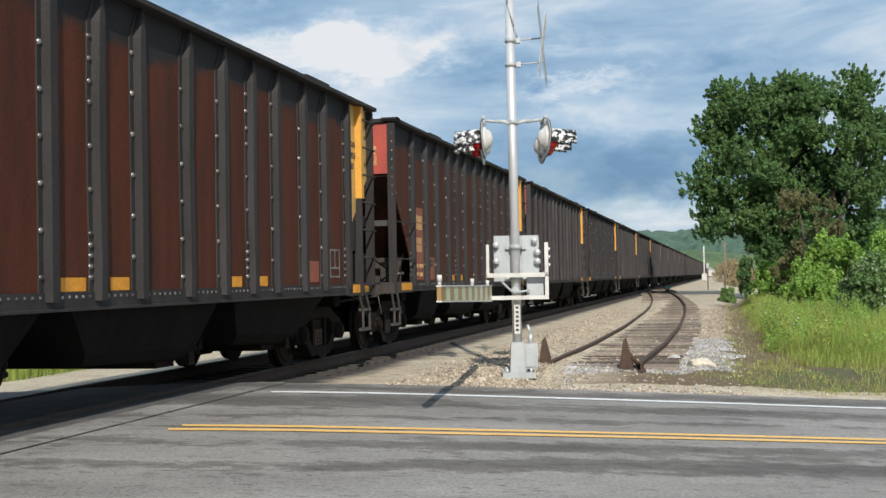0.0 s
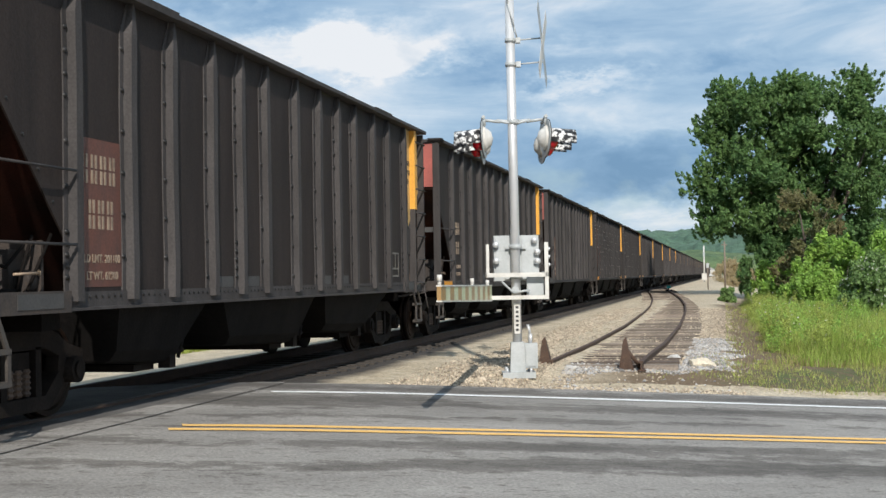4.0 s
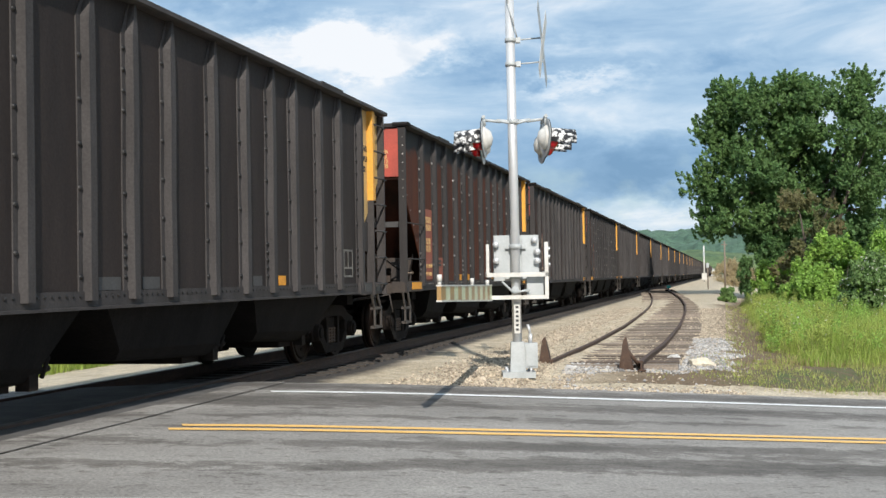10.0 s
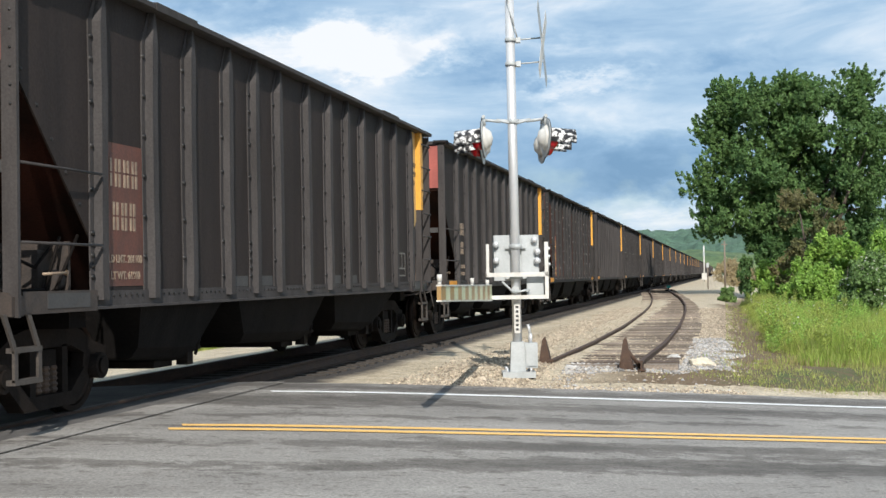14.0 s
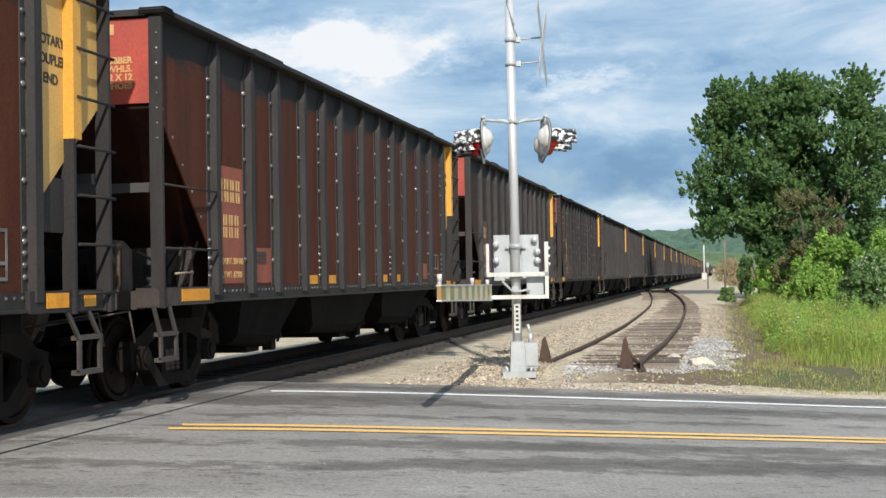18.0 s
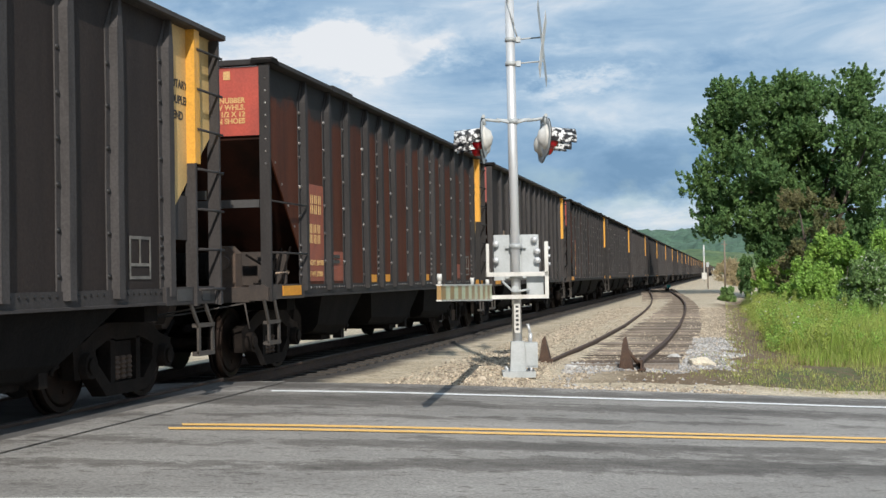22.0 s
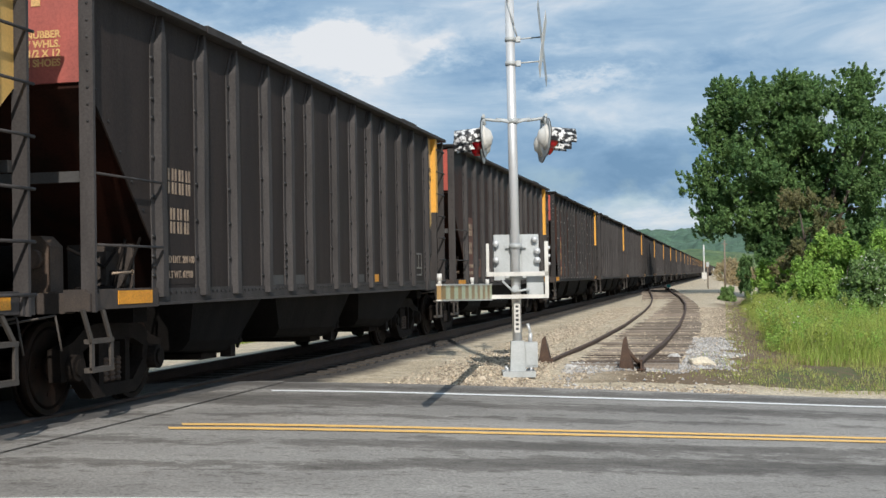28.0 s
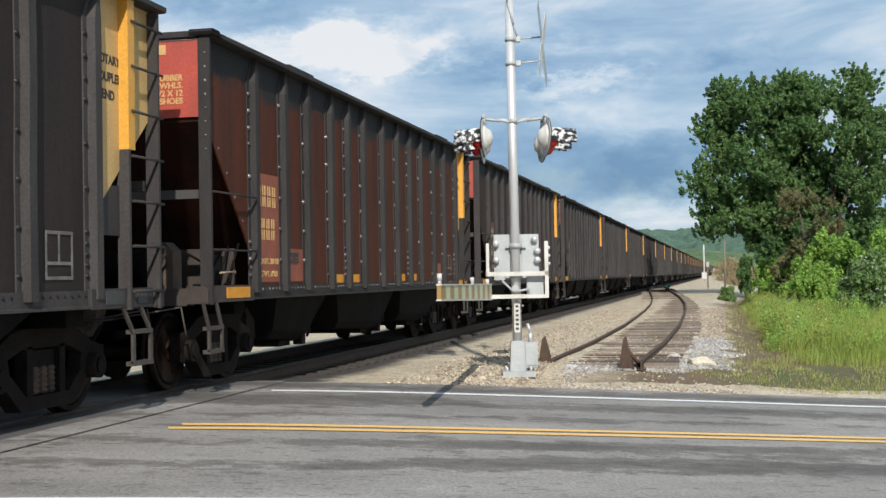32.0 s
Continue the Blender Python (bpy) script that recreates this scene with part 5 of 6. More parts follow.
            bm = B(); tube(bm, c + d * 0.012 - u * 0.03, c + d * 0.13 - u * 0.03, 0.135, 0.13, n=18); dome(bm, c + d * 0.13 - u * 0.03, d, 0.13, 14, h=0.4)
            part("lens", bm, "lens_red", bgd, "red glass lens")
            bm = B()
            n = 12
            ring = [[], [], [], []]
            for i in range(n + 1):
                w = math.pi * (-0.12 + 1.24 * i / n)
                o = r * math.cos(w) + u * math.sin(w)
                ln = 0.42
                ring[0].append(bm.verts.new(c + d * 0.01 + o * 0.165)); ring[1].append(bm.verts.new(c + d * (0.01 + ln) + o * 0.165 - u * 0.015))
                ring[2].append(bm.verts.new(c + d * 0.01 + o * 0.157)); ring[3].append(bm.verts.new(c + d * (0.01 + ln) + o * 0.157 - u * 0.015))
            for i in range(n):
                for a, b in ((0, 1), (3, 2), (1, 3), (2, 0)):
                    f = bm.faces.new((ring[a][i], ring[a][i + 1], ring[b][i + 1], ring[b][i])); f.smooth = a in (0, 3)
            part("hood", bm, "hood_peeled", bgd, "black hood with peeling white paint")
            bm = B(); tube(bm, c + u * 0.2 - d * 0.03, Vector((s * 0.47, dy, 3.83)), 0.022, n=8)
            part("hanger", bm, "signal_grey", bgd)
    # crossbuck seen on edge
    for a in (-45, 45):
        bm = B()
        box(bm, -0.002, 0.002, -0.75, 0.75, -0.115, 0.115)
        ob = part("crossbuck_blade", bm, "signal_white" if a > 0 else "signal_grey", sig, "flat sign blade seen on edge")
        ob.matrix_basis = Matrix.Translation((0.47 + (0.004 if a > 0 else -0.004), -0.02, 4.95)) @ pose(0, 0, 0, 0, 0, -11) @ pose(0, 0, 0, a, 0, 0)
    for z in (4.68, 5.05):
        bm = B(); tube(bm, (0.05, -0.02, z), (0.47, -0.02, z + 0.03), 0.012, n=6); tube(bm, (-0.02, 0, z - 0.03), (-0.02, 0, z + 0.03), 0.088, n=14); box(bm, 0.06, 0.13, -0.05, 0.05, z - 0.04, z + 0.04)
        part("sign_bracket", bm, "signal_grey", sig, "thin sign bracket")
    bm = B()
    for a, b in (((-0.09, -0.06, 6.1), (-0.06, -0.085, 5.6)), ((-0.06, -0.085, 5.6), (0.03, -0.09, 5.25)), ((0.03, -0.09, 5.25), (0.08, -0.04, 5.08))):
        tube(bm, a, b, 0.012, n=6)
    part("cable", bm, "signal_grey", sig, "thin grey cable on the mast")
    # the fittings above the pedestal sit on a slightly taller mast
    for ob in sig.children_recursive:
        if ob.name.split(".")[0] in ("base_plate", "anchor_bolts", "pedestal", "junction_box", "cover", "conduit", "mast"):
            continue
        if ob.name.startswith("crossbuck"):
            ob.location.z += 0.14
            continue
        for v in ob.data.vertices:
            v.co.z += 0.11
    return sig


def build_gate_arm():
    """The lowered arm: from the mast out over the far lane, along the track's direction."""
    arm = new("gate_arm")
    P0, P1 = Vector((-3.473, 19.200, 1.024)), Vector((-2.802, 12.600, 1.111))
    d = (P1 - P0)
    L = d.length
    arm.matrix_basis = Matrix.Translation(P0) @ d.to_track_quat("Y", "Z").to_matrix().to_4x4()
    tagged(arm, "lowered crossing gate arm with red and white bands", "gate arm")
    n = 16
    for i in range(n):
        bm = B()
        k = 1 - 0.35 * (i + 0.5) / n
        a, b = L * i / n, L * (i + 1) / n
        box(bm, -0.022, 0.022, a, b, -0.105 * k, 0.105 * k)
        part("arm_band", bm, "stripe_red" if i % 2 else "stripe_white", arm, "reflective orange-red band" if i % 2 else "reflective whitish band")
    bm = B()
    for s in (1, -1):
        prism(bm, [(0, 0.125), (L, 0.085), (L, 0.07), (0, 0.105)] if s > 0 else [(0, -0.105), (L, -0.07), (L, -0.085), (0, -0.125)], "x", -0.03, 0.03)
    part("arm_rail", bm, "signal_white", arm, "pale aluminium rim")
    for y in (0.55, 3.0, L - 0.05):
        bm = B(); tube(bm, (0, y, 0.08), (0, y, 0.13), 0.02, n=8); tube(bm, (0, y, 0.12), (0, y, 0.19), 0.026, n=10)
        part("arm_lamp", bm, "signal_white", arm, "small white gate lamp")


build_signal()
build_gate_arm()


def build_wheel_stops():
    for sx, y, lean in ((-0.875, 21.6, 0.06), (0.50, 21.35, 0.24)):
        ws = tagged(new("wheel_stop"), "rusty iron wheel stop clamped on the rail end", "wheel stop", group="wheel stops")
        ws.matrix_basis = pose(siding_x(y) + sx, y, siding_z(y) - 0.172)
        bm = B()
        prism(bm, [(-0.13, -0.04), (0.14, -0.04), (0.05, 0.34), (0.01, 0.56), (-0.04, 0.50)], "y", -0.02, 0.03)
        part("face_plate", bm, "rail_rust", ws, "brown iron face", bevel=0.008)
        bm = B()
        prism(bm, [(0.03, 0.0), (0.62, 0.0), (0.60, 0.16), (0.05, 0.50)], "x", -0.025, 0.025)
        part("web", bm, "rail_rust", ws, "brown iron web", bevel=0.008)
        bm = B()
        tube(bm, (0.0, 0.02, 0.36), (lean, 0.20, 0.02), 0.035, 0.035, n=6)
        part("brace", bm, "rail_rust", ws)
        for s in (1, -1):
            bm = B()
            box(bm, min(s * 0.03, s * 0.085), max(s * 0.03, s * 0.085), -0.05, 0.45, -0.02, 0.15)
            part("clamp_plate", bm, "rail_rust", ws, bevel=0.006)


build_wheel_stops()

# ---------------------------------------------------------------- distance


def leaf_cloud(name, blobs, count, size, mat, parent=None, seed=1, label="", flat=0.8, upright=0.0, twigs=14, spray=1.0, spire=0.0):
    """A crown of many small leaf blades, in uneven sprays round overlapping clumps."""
    g = np.random.default_rng(seed)
    big = np.array(blobs, float)
    # each clump breaks up into sprays of its own
    m = len(big) * twigs
    own = np.repeat(np.arange(len(big)), twigs)
    q = g.normal(size=(m, 3)); q /= np.linalg.norm(q, axis=1)[:, None]
    reach = big[own, 3] * (0.35 + 0.85 * g.random(m))
    bl = np.empty((m, 5))
    bl[:, :3] = big[own, :3] + q * reach[:, None] * np.stack([np.ones(m), np.ones(m), big[own, 4]], 1)
    bl[:, 3] = big[own, 3] * (0.15 + 0.24 * g.random(m)) * spray
    bl[:, 4] = (1.3 + 1.6 * g.random(m)) / spray
    if spire:      # slender shoots that point up and outwards
        out = q + np.array([0, 0, 1.1]); out /= np.linalg.norm(out, axis=1)[:, None]
    wgt = bl[:, 3] ** 2
    pick = g.choice(len(bl), count, p=wgt / wgt.sum())
    d = g.normal(size=(count, 3)); d /= np.linalg.norm(d, axis=1)[:, None]
    rad = bl[pick, 3] * (0.25 + 0.85 * g.random(count) ** 0.7)
    zs = bl[pick, 4] if bl.shape[1] > 4 else np.ones(count)
    c = bl[pick, :3] + d * rad[:, None] * np.stack([np.ones(count), np.ones(count), zs], 1)
    if spire:
        f = g.random(count)
        c = bl[pick, :3] + out[pick] * (bl[pick, 3] * (f * 2.0 - 0.6) * spire)[:, None] + d * (bl[pick, 3] * (0.75 - 0.6 * f))[:, None]
    nrm = d * 0.6 + g.normal(size=(count, 3)) * flat; nrm[:, 2] += 0.35
    nrm /= np.linalg.norm(nrm, axis=1)[:, None]
    ref = g.normal(size=(count, 3)); ref[:, 2] += upright
    a = np.cross(nrm, ref); a /= np.linalg.norm(a, axis=1)[:, None]
    b = np.cross(nrm, a)
    s = size * (0.6 + 0.8 * g.random(count))[:, None]
    fold = nrm * s * 0.18
    v = np.empty((count, 4, 3))
    v[:, 0] = c - b * s * 0.95; v[:, 1] = c + a * s * 0.5 + fold; v[:, 2] = c + b * s * 0.95; v[:, 3] = c - a * s * 0.5 + fold
    idx = np.arange(count * 4).reshape(-1, 4)
    me = bpy.data.meshes.new(name)
    me.vertices.add(count * 4); me.vertices.foreach_set("co", v.reshape(-1))
    me.loops.add(count * 4); me.loops.foreach_set("vertex_index", idx.reshape(-1))
    me.polygons.add(count); me.polygons.foreach_set("loop_start", np.arange(count) * 4)
    me.update(calc_edges=True)
    me.materials.append(MAT[mat])
    ob = new(name, me)
    ob.parent = parent
    return tagged(ob, label=label)


def build_tree(x, y, height, width, seed, count, mat="leaf_tree", label="", size=0.24, squash=0.8, low=0.12, nblob=70):
    rnd = random.Random(seed)
    z0 = ground_z(x, y)
    tr = tagged(new("tree"), label, "tree")
    tr.matrix_basis = Matrix.Translation((x, y, z0))
    bm = B()
    segs = [Vector((0, 0, -0.2))]
    for i in range(1, 7):
        segs.append(Vector((rnd.uniform(-0.15, 0.15), rnd.uniform(-0.15, 0.15), height * 0.11 * i)))
    r = height * 0.026
    for i in range(6):
        tube(bm, segs[i], segs[i + 1], r * (1 - i * 0.14), r * (1 - (i + 1) * 0.14), n=10)
    part("trunk", bm, "bark", tr, "grey-brown trunk")
    blobs = []
    for k in range(nblob):
        w = rnd.uniform(0, 2 * math.pi)
        f = rnd.uniform(low, 1.0)
        half = width / 2 * (1 - abs((f - 0.55) / 0.56) ** 2.7) ** 0.5
        rr = half * math.sqrt(rnd.uniform(0.15, 0.82))
        br = width * rnd.uniform(0.06, 0.12)
        blobs.append((rr * math.cos(w), rr * math.sin(w), height * f - br * 0.8, br, rnd.uniform(0.7, 1.15)))
    for k in range(9):
        b = blobs[(k * 7) % nblob]
        bm = B()
        st = segs[2 + k % 4]
        mid = (st + Vector(b[:3])) / 2 + Vector((0, 0, 0.4))
        tube(bm, st, mid, r * 0.42, r * 0.26, n=7); tube(bm, mid, Vector(b[:3]), r * 0.26, r * 0.08, n=7)
        part("limb", bm, "bark", tr)
    leaf_cloud("crown", blobs, count, size, mat, tr, seed, "dense green leaves", twigs=40, spray=0.62, spire=1.0)
    return tr


build_tree(2.6, 87, 14.5, 9.8, 11, 150000, label="big broad green tree beside the line", size=0.105, nblob=170, low=0.34)
build_tree(6.5, 86, 14.9, 9.0, 12, 140000, label="big broad green tree beside the line", size=0.105, nblob=150, low=0.12)
build_tree(9.4, 91, 11.2, 5.8, 13, 45000, label="smaller green tree behind the bushes", size=0.13, nblob=80)
build_tree(3.5, 58, 5.4, 3.2, 14, 26000, "leaf_brown", "small half-bare olive-brown tree", 0.065, nblob=50)


def build_bush(x, y, h, w, seed, count, mat, label, size=0.14, name="bush", flowers=0):
    rnd = random.Random(seed)
    z0 = ground_z(x, y)
    bu = tagged(new(name), label, "bush")
    bu.matrix_basis = Matrix.Translation((x, y, z0))
    bm = B()
    for k in range(8):
        a = rnd.uniform(0, 6.28)
        tube(bm, (0.1 * math.cos(a), 0.1 * math.sin(a), -0.1), (w * 0.3 * math.cos(a), w * 0.3 * math.sin(a), h * 0.6), 0.03, 0.01, n=5)
    part("stems", bm, "bark", bu, "thin brown stems")
    blobs = []
    for k in range(26):
        a = rnd.uniform(0, 6.28)
        f = rnd.uniform(0.12, 1)
        rr = w / 2 * math.sqrt(rnd.uniform(0.05, 0.8)) * math.sin(math.pi * (0.25 + 0.6 * f)) 
        br = w * rnd.uniform(0.10, 0.17)
        blobs.append((rr * math.cos(a), rr * math.sin(a), h * f - br * 0.6, br, 0.8))
    leaf_cloud("foliage", blobs, count, size, mat, bu, seed, "leafy foliage")
    if flowers:
        leaf_cloud("flowers", [(b[0], b[1], b[2] + 0.05, b[3] * 1.06, 0.8) for b in blobs if b[2] > h * 0.35], flowers, 0.05, "flower_white", bu, seed + 1, "clusters of white flowers")
    return bu


build_bush(3.3, 52, 2.2, 2.6, 21, 26000, "leaf_bush", "low bright green bush in tall grass", 0.06)
build_bush(4.7, 55, 3.4, 3.8, 20, 42000, "leaf_bush", "bright green leafy bush in tall grass", 0.075)
build_bush(7.4, 56, 3.6, 4.4, 22, 45000, "leaf_bush", "bright green leafy bush in tall grass", 0.075)
build_bush(5.0, 44, 2.35, 2.8, 24, 26000, "leaf_dark", "dark green bush with white flower heads", 0.06, flowers=380)
build_bush(7.4, 45, 2.3, 3.2, 25, 26000, "leaf_dark", "dark green bush with white flower heads", 0.06, flowers=380)
build_bush(2.3, 61, 2.2, 2.6, 26, 20000, "leaf_bush", "green bush at the foot of the tree", 0.08)
build_bush(0.05, 71, 0.75, 0.9, 27, 2500, "leaf_dark", "low dark bush on the gravel edge", 0.12)

for _x, _y, _h, _w, _s in ((0.6, 172, 3.4, 3.6, 41), (1.9, 160, 3.0, 3.6, 42), (-0.3, 205, 2.8, 3.4, 43)):
    build_bush(_x, _y, _h, _w, _s, 14000, "brush_dry", "dry tan brush on the far bank", 0.06)

build_bush(2.5, 85, 4.6, 3.2, 51, 26000, "leaf_tree", "dark green undergrowth below the tree", 0.09)
build_bush(5.6, 82, 5.0, 5.0, 52, 30000, "leaf_tree", "dark green undergrowth below the tree", 0.09)


def blades(name, pts, heights, seed, mat, width=0.012, lean=0.35, label="", parent=None):
    g = np.random.default_rng(seed)
    n = len(pts)
    p = np.array(pts); h = np.array(heights)
    a = g.random(n) * 6.2832
    side = np.stack([np.cos(a), np.sin(a), np.zeros(n)], 1)
    out = np.stack([-np.sin(a), np.cos(a), np.zeros(n)], 1) * (g.random(n) * lean)[:, None] * h[:, None]
    up = np.zeros((n, 3)); up[:, 2] = h
    w = (width * (0.6 + 0.8 * g.random(n)))[:, None]
    v = np.empty((n, 5, 3))
    v[:, 0] = p - side * w; v[:, 1] = p + side * w
    v[:, 2] = p + side * w * 0.7 + up * 0.55 + out * 0.35; v[:, 3] = p - side * w * 0.7 + up * 0.55 + out * 0.35
    v[:, 4] = p + up * 0.97 + out
    faces = []
    me = bpy.data.meshes.new(name)
    me.vertices.add(n * 5); me.vertices.foreach_set("co", v.reshape(-1))
    base = np.arange(n)[:, None] * 5
    loops = np.concatenate([base + np.array([[0, 1, 2, 3]]), base + np.array([[3, 2, 4]])], 1).reshape(-1)
    me.loops.add(len(loops)); me.loops.foreach_set("vertex_index", loops)
    st = np.stack([np.arange(n) * 7, np.arange(n) * 7 + 4], 1).reshape(-1)
    me.polygons.add(n * 2); me.polygons.foreach_set("loop_start", st)
    me.update(calc_edges=True)
    me.materials.append(MAT[mat])
    ob = new(name, me)
    ob.parent = parent
    return tagged(ob, label, kind="stuff")


def grass_edge(y):
    return float(np.interp(y, [18, 22, 26, 30, 40, 60, 100], [-1.2, -0.6, 0.75, 0.6, 0.6, 0.6, 0.4]))


def build_grass():
    g = np.random.default_rng(5)
    pts, hs, dry, dh = [], [], [], []
    n = 0
    while n < 240000:
        y = 20.5 + 46 * g.random() ** 1.5
        x = grass_edge(y) - 0.6 + 12 * g.random() ** 1.3
        nn = -0.4743 * x + 0.8804 * y - ROAD_FAR
        if nn < 0.95 + 0.3 * g.random():
            continue
        n += 1
        inside = x - grass_edge(y) - abs(0.7 * noise.noise(Vector((x * 0.5, y * 0.3, 3)))) - 0.4 * noise.noise(Vector((x * 1.7, y * 1.2, 5)))
        clump = 0.6 + 0.5 * noise.noise(Vector((x * 0.9, y * 0.9, 7)))
        if inside < 0.0 and g.random() < 0.9:
            continue
        if inside < 0.6 and g.random() < 0.5:
            continue
        if nn < 4.2 and g.random() < (0.72 if x < 2.2 else 0.40) + 0.9 * noise.noise(Vector((x * 0.8, y * 0.8, 11))):
            continue
        tall = min(1.0, max(0.0, (nn - 3.9) / 2.2)) * min(1.0, max(0.08, inside / 0.8))
        h = (0.07 + 1.0 * tall * clump) * (0.6 + 0.6 * g.random())
        z = ground_z(x, y) - 0.01
        if g.random() < (0.62 if tall < 0.2 else 0.12):
            dry.append((x, y, z)); dh.append(h * 0.9)
        else:
            pts.append((x, y, z)); hs.append(h)
    tagged(blades("tall_grass", pts, hs, 6, "grass_blade", 0.0055, 0.6, "tall bright green grass and weeds"), category="grass")
    tagged(blades("dry_grass", dry, dh, 8, "grass_dry", 0.006, 0.6, "dry straw-coloured weeds"), category="grass")


build_grass()


def build_weeds():
    rnd = random.Random(31)
    blobs = []
    for k in range(330):
        y = 25.5 + 22 * rnd.random()
        x = grass_edge(y) + 0.3 + 8 * rnd.random() ** 1.4
        if -0.4743 * x + 0.8804 * y - ROAD_FAR < 4.5:
            continue
        r = rnd.uniform(0.12, 0.30)
        blobs.append((x, y, ground_z(x, y) + rnd.uniform(0.15, 0.80), r, 1.3))
    half = len(blobs) // 2
    tagged(leaf_cloud("weeds", blobs[:half], 30000, 0.022, "leaf_bush", None, 32, "leafy green weeds among the grass", twigs=6), category="weeds", kind="stuff")
    tagged(leaf_cloud("weeds", blobs[half:], 36000, 0.022, "weed_lime", None, 33, "yellow-green flowering weeds", twigs=6), category="weeds", kind="stuff")
    tagged(leaf_cloud("wild_flowers", [(b[0], b[1], b[2] + 0.1, b[3], 1.0) for b in blobs[::3]], 260, 0.03, "flower_white", None, 34, "scattered small white flowers", twigs=4), category="wild flowers", kind="stuff")


build_weeds()


def build_far_side():
    """Rough green growth on the far side of the main line, seen under the cars."""
    g = np.random.default_rng(12)
    pts, hs = [], []
    while len(pts) < 26000:
        y = 19 + 40 * g.random()
        x = -12.9 - 0.03 * y - 8 * g.random() ** 1.4
        if -0.4743 * x + 0.8804 * y - ROAD_FAR < 1.5:
            continue
        rag = 0.5 + 0.6 * noise.noise(Vector((x * 0.5, y * 0.5, 4)))
        if rag < 0.25:
            continue
        pts.append((x, y, ground_z(x, y) - 0.01)); hs.append((0.3 + 1.0 * rag) * (0.6 + 0.5 * g.random()))
    tagged(blades("tall_grass", pts, hs, 13, "grass_blade", 0.010, 0.6, "rough green grass beyond the track"), category="grass")
    rnd = random.Random(14)
    blobs = []
    for k in range(60):
        y = rnd.uniform(20, 55)
        x = -14.0 - 0.04 * y - rnd.uniform(0, 7)
        blobs.append((x, y, ground_z(x, y) + rnd.uniform(0.3, 1.1), rnd.uniform(0.3, 0.7), 1.0))
    tagged(leaf_cloud("weeds", blobs, 16000, 0.06, "leaf_bush", None, 15, "leafy green weeds beyond the track", twigs=6), category="weeds", kind="stuff")


build_far_side()


def build_hills():
    """A wooded ridge behind everything."""
    xs = np.arange(-1300, 1300, 6.0)
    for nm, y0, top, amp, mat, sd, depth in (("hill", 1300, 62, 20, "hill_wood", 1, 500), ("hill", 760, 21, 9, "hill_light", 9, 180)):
        rows = 14
        verts, faces = [], []
        for j in range(rows):
            f = j / (rows - 1)
            for x in xs:
                h = top + amp * noise.noise(Vector((x / 260.0, sd, 0))) + amp * 0.4 * noise.noise(Vector((x / 60.0, sd, 2)))
                tw = 0.13 * top * noise.noise(Vector((x / 17.0, f * 9, sd))) + 0.05 * top * noise.noise(Vector((x / 7.0, f * 20, sd)))
                verts.append((x, y0 + depth * f, -6 + h * math.sin(min(1, f * 1.3) * math.pi / 2) + tw * (f > 0)))
        w = len(xs)
        for j in range(rows - 1):
            for i in range(w - 1):
                faces.append((j * w + i, j * w + i + 1, (j + 1) * w + i + 1, (j + 1) * w + i))
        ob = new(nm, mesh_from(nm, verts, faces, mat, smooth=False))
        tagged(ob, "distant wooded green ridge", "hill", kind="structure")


build_hills()


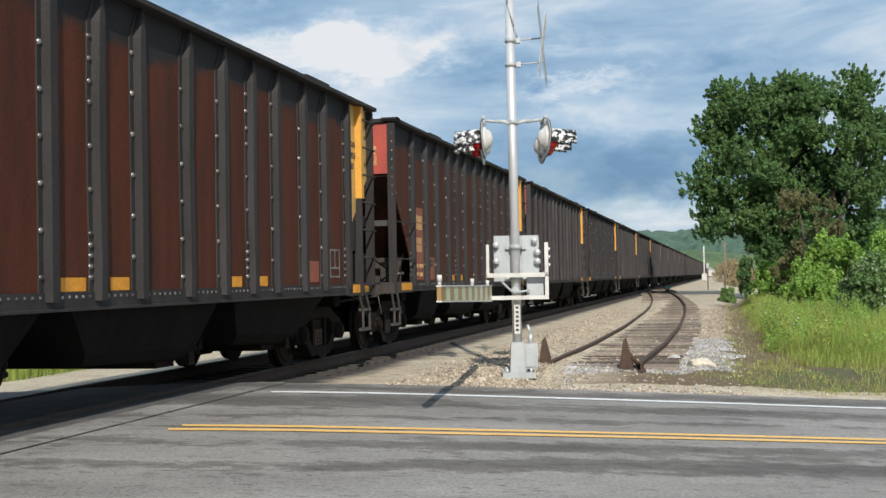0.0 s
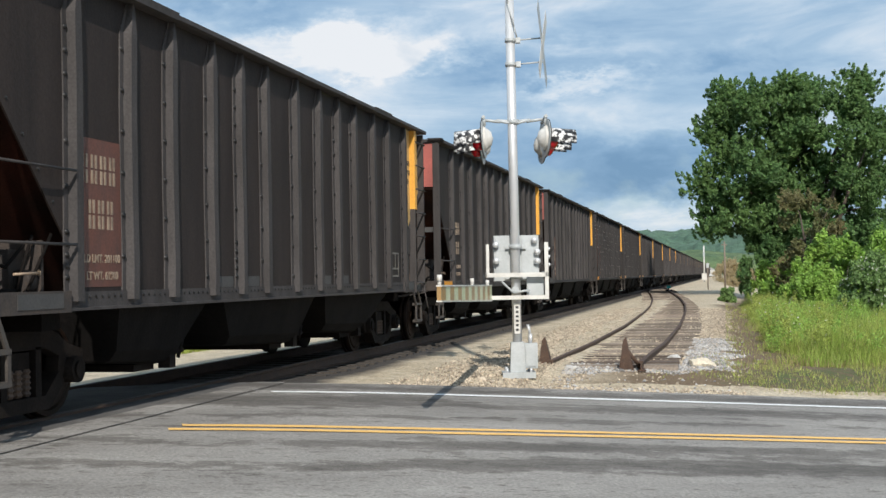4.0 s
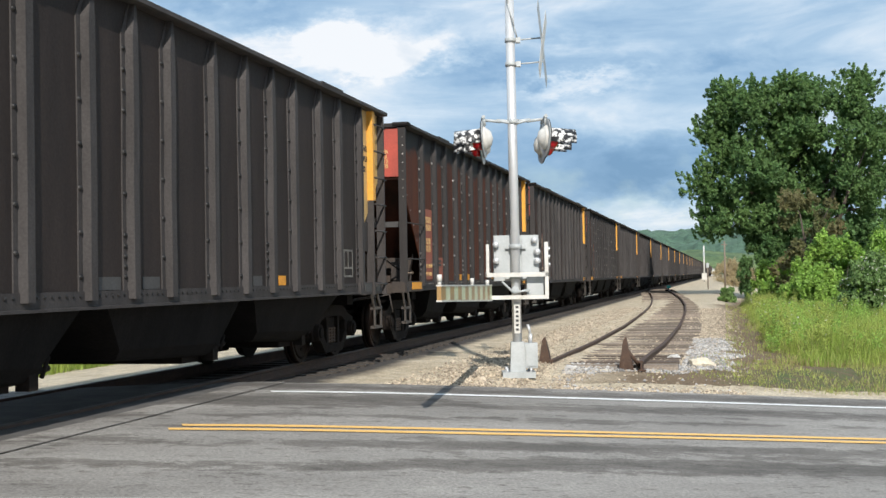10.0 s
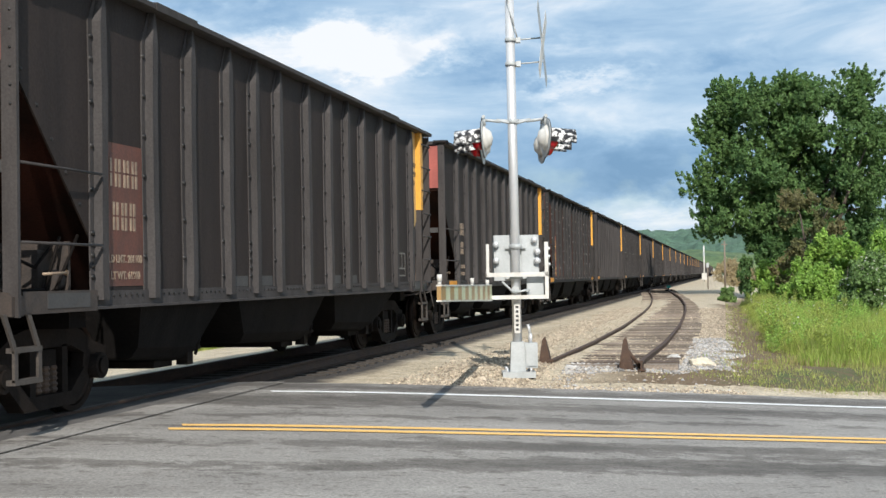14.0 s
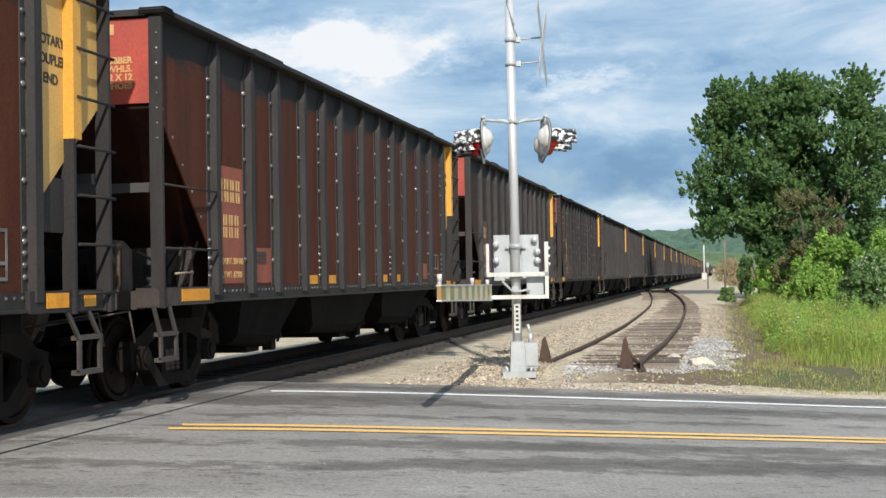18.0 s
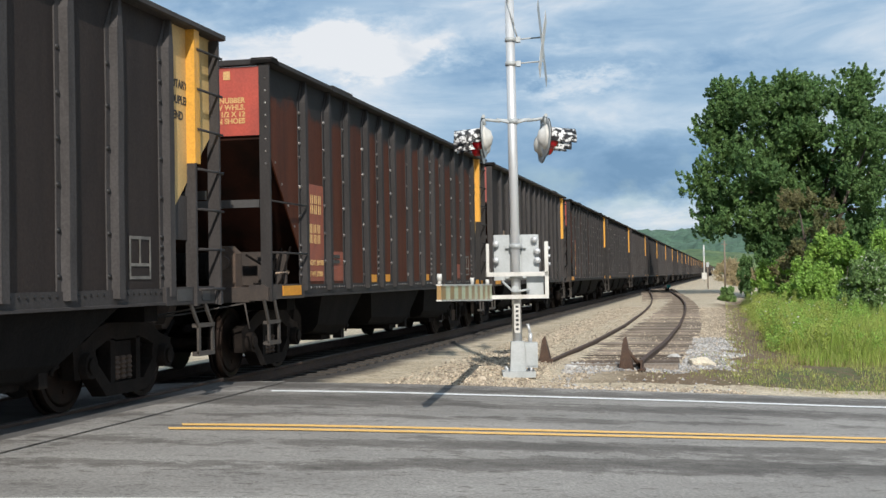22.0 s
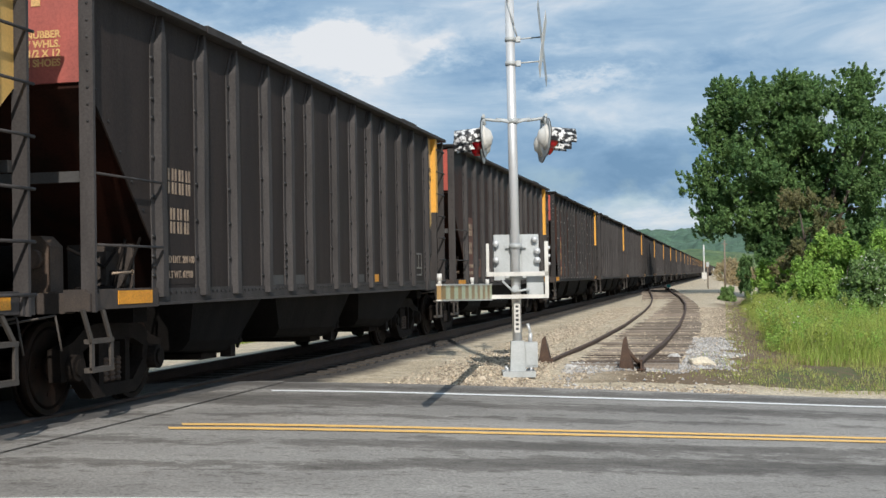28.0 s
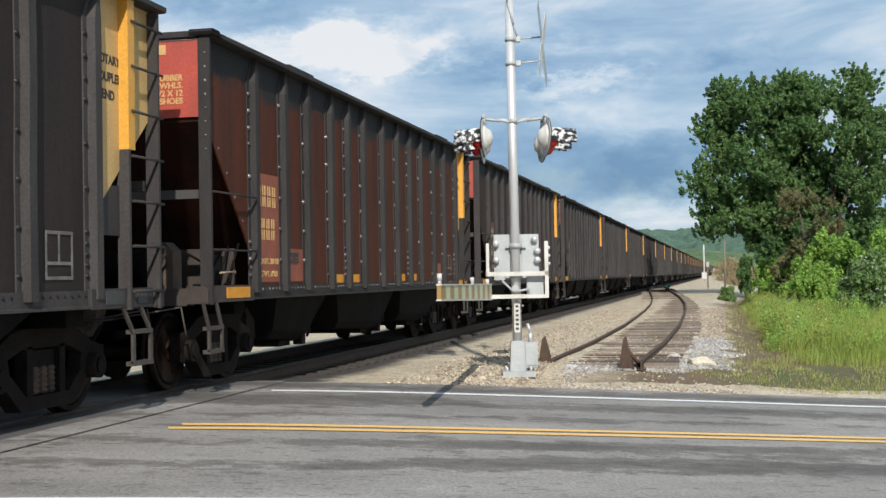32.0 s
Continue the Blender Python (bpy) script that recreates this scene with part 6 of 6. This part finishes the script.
def build_far_things():
    # signal mast beside the line
    sg = tagged(new("block_signal"), "distant white railway signal mast with a pale equipment box", "railway signal")
    x, y = -3.3, 215.0
    sg.matrix_basis = Matrix.Translation((x, y, ground_z(x, y)))
    bm = B(); tube(bm, (0, 0, 0), (0, 0, 5.9), 0.13, 0.11, n=10)
    part("mast", bm, "signal_white", sg)
    bm = B(); box(bm, -0.4, 0.4, -0.3, 0.3, 0.3, 1.4)
    part("equipment_box", bm, "signal_white", sg, bevel=0.03)
    bm = B(); box(bm, -0.14, 0.14, -0.2, 0.1, 4.2, 4.9)
    part("signal_head", bm, "signal_grey", sg, bevel=0.03)
    po = tagged(new("utility_pole"), "weathered wooden pole beside the line", "utility pole")
    x, y = 0.0, 140.0
    po.matrix_basis = Matrix.Translation((x, y, ground_z(x, y)))
    bm = B(); tube(bm, (0, 0, -0.2), (0.02, 0, 4.9), 0.10, 0.085, n=10)
    part("pole", bm, "pole_wood", po)
    bm = B(); box(bm, -0.3, 0.3, -0.05, 0.05, 4.5, 4.58)
    part("crossarm", bm, "pole_wood", po)
    ho = tagged(new("house"), "tiny distant white house by the line", "house")
    x, y = -7.0, 640.0
    ho.matrix_basis = Matrix.Translation((x, y, ground_z(x, y)))
    bm = B(); box(bm, -2.2, 2.2, -3, 3, -0.3, 3.0)
    part("wall", bm, "signal_white", ho)
    bm = B(); prism(bm, [(-2.5, 2.95), (2.5, 2.95), (0, 4.4)], "y", -3.2, 3.2)
    part("roof", bm, "stone_grey", ho, "grey roof")
    mp = tagged(new("marker_post"), "thin weathered post beside the siding", "post")
    x, y = -1.45, 114.0
    mp.matrix_basis = Matrix.Translation((x, y, ground_z(x, y)))
    bm = B(); tube(bm, (0, 0, -0.2), (0, 0, 2.4), 0.055, 0.05, n=8)
    part("post", bm, "pole_wood", mp)
    bm = B(); box(bm, -0.12, 0.12, -0.07, -0.05, 1.9, 2.3)
    part("plate", bm, "signal_grey", mp)
    # switch stand where the siding leaves the main line
    st = tagged(new("switch_stand"), "small switch stand with a teal target", "switch stand")
    x, y = -4.4, 104.0
    st.matrix_basis = Matrix.Translation((x, y, ground_z(x, y)))
    bm = B(); box(bm, -0.3, 0.3, -0.2, 0.2, 0, 0.15); tube(bm, (0, 0, 0.1), (0, 0, 0.3), 0.05, n=8)
    part("stand", bm, "truck_iron", st)
    bm = B(); box(bm, -0.16, 0.16, -0.02, 0.02, 0.26, 0.50)
    part("target", bm, "teal_paint", st, "teal painted target", bevel=0.02)


build_far_things()


def build_stones():
    g = np.random.default_rng(9)
    for nm, cnt, mat, lab, area in (("ballast", 26000, "stone", "loose tan ballast stones", "t"), ("ballast", 6000, "stone_grey", "loose grey ballast stones", "g")):
        verts, faces = [], []
        k = 0
        while k < cnt:
            y = 16.5 + 40 * g.random() ** 1.7
            x = -6.0 + 6.4 * g.random() if area == "t" else -2.6 + 3.2 * g.random()
            nn = -0.4743 * x + 0.8804 * y - ROAD_FAR
            if nn < 0.15 or x < -4.8 + 0.8 * g.random():
                continue
            rag = 0.5 * noise.noise(Vector((x * 0.9, y * 0.9, 2)))
            if area == "g" and (nn < 2.4 + rag or x > 0.15 + rag) and g.random() < 0.93:
                continue
            if x > -2.1 + rag and (1.0 < nn < 2.5 + rag or x > 0.1 + rag) and g.random() < 0.9:
                continue
            if area == "g" and (y > 31 or (y > 22.2 and x < -0.75)):
                continue
            if area == "t" and -3.5 < x < -1.3 and y > 23.5 and g.random() < 0.75:
                continue
            s = (0.010 + 0.019 * g.random() ** 2) * (1.25 if area == 'g' else 1.0)
            z = ground_z(x, y)
            b = len(verts)
            for q in ((1, 0, 0), (-1, 0, 0), (0, 1, 0), (0, -1, 0), (0, 0, 0.8), (0, 0, -0.8)):
                o = g.normal(size=3) * 0.22
                verts.append((x + (q[0] + o[0]) * s, y + (q[1] + o[1]) * s, z + s * 0.25 + (q[2] + o[2]) * s))
            for f in ((0, 2, 4), (2, 1, 4), (1, 3, 4), (3, 0, 4), (2, 0, 5), (1, 2, 5), (3, 1, 5), (0, 3, 5)):
                faces.append((b + f[0], b + f[1], b + f[2]))
            k += 1
        tagged(new(nm, mesh_from(nm, verts, faces, mat)), lab, "ballast", kind="stuff")


build_stones()


def build_rock(x, y, r, seed, label, mat):
    bm = B()
    bmesh.ops.create_icosphere(bm, subdivisions=2, radius=r)
    for v in bm.verts:
        k = 1 + 0.45 * noise.noise(v.co / r * 1.1 + Vector((seed, 0, 0)))
        v.co = Vector((v.co.x * k * 1.25, v.co.y * k, v.co.z * k * 0.6))
    ob = part("rock", bm, mat)
    ob.matrix_basis = Matrix.Translation((x, y, ground_z(x, y) + r * 0.25))
    tagged(ob, label, "rock", group="rocks beside the siding")


build_rock(-0.42, 22.4, 0.17, 3, "pale cream rock lying on grey gravel", "pale_rock")
build_rock(-3.55, 18.75, 0.07, 7, "small tan rock at the gravel edge", "stone")
build_rock(-0.95, 23.9, 0.09, 5, "small grey rock beside the siding", "stone_grey")
build_rock(-2.55, 21.3, 0.08, 9, "small grey rock beside the siding", "stone_grey")

# ---------------------------------------------------------------- movement


def travelled(t):
    return (13.2179 - 0.0057 * t) * t


def motions():
    for k, car in cars.items():
        walk(car, [(t, pose(TRACK_X, stand(k) + d, 0)) for t, d in TRAVEL])
    # wheels turn as far as the train travels; alike axles share one turning
    turning = {}
    for car in cars.values():
        for tr in car.children:
            for ws in tr.children:
                if not ws.name.startswith("wheelset"):
                    continue
                y = round(ws.location.y, 2)
                if y not in turning:
                    turning[y] = ws
                    steps = 32 * FPS
                    walk(ws, [(i / FPS, pose(0, y, 0.457, -math.degrees(travelled(i / FPS) / 0.457), 0, 0)) for i in range(steps + 1)])
                else:
                    first = turning[y].animation_data
                    ws.rotation_mode = "QUATERNION"
                    ws.animation_data_create()
                    ws.animation_data.action = first.action
                    ws.animation_data.action_slot = first.action_slot


motions()
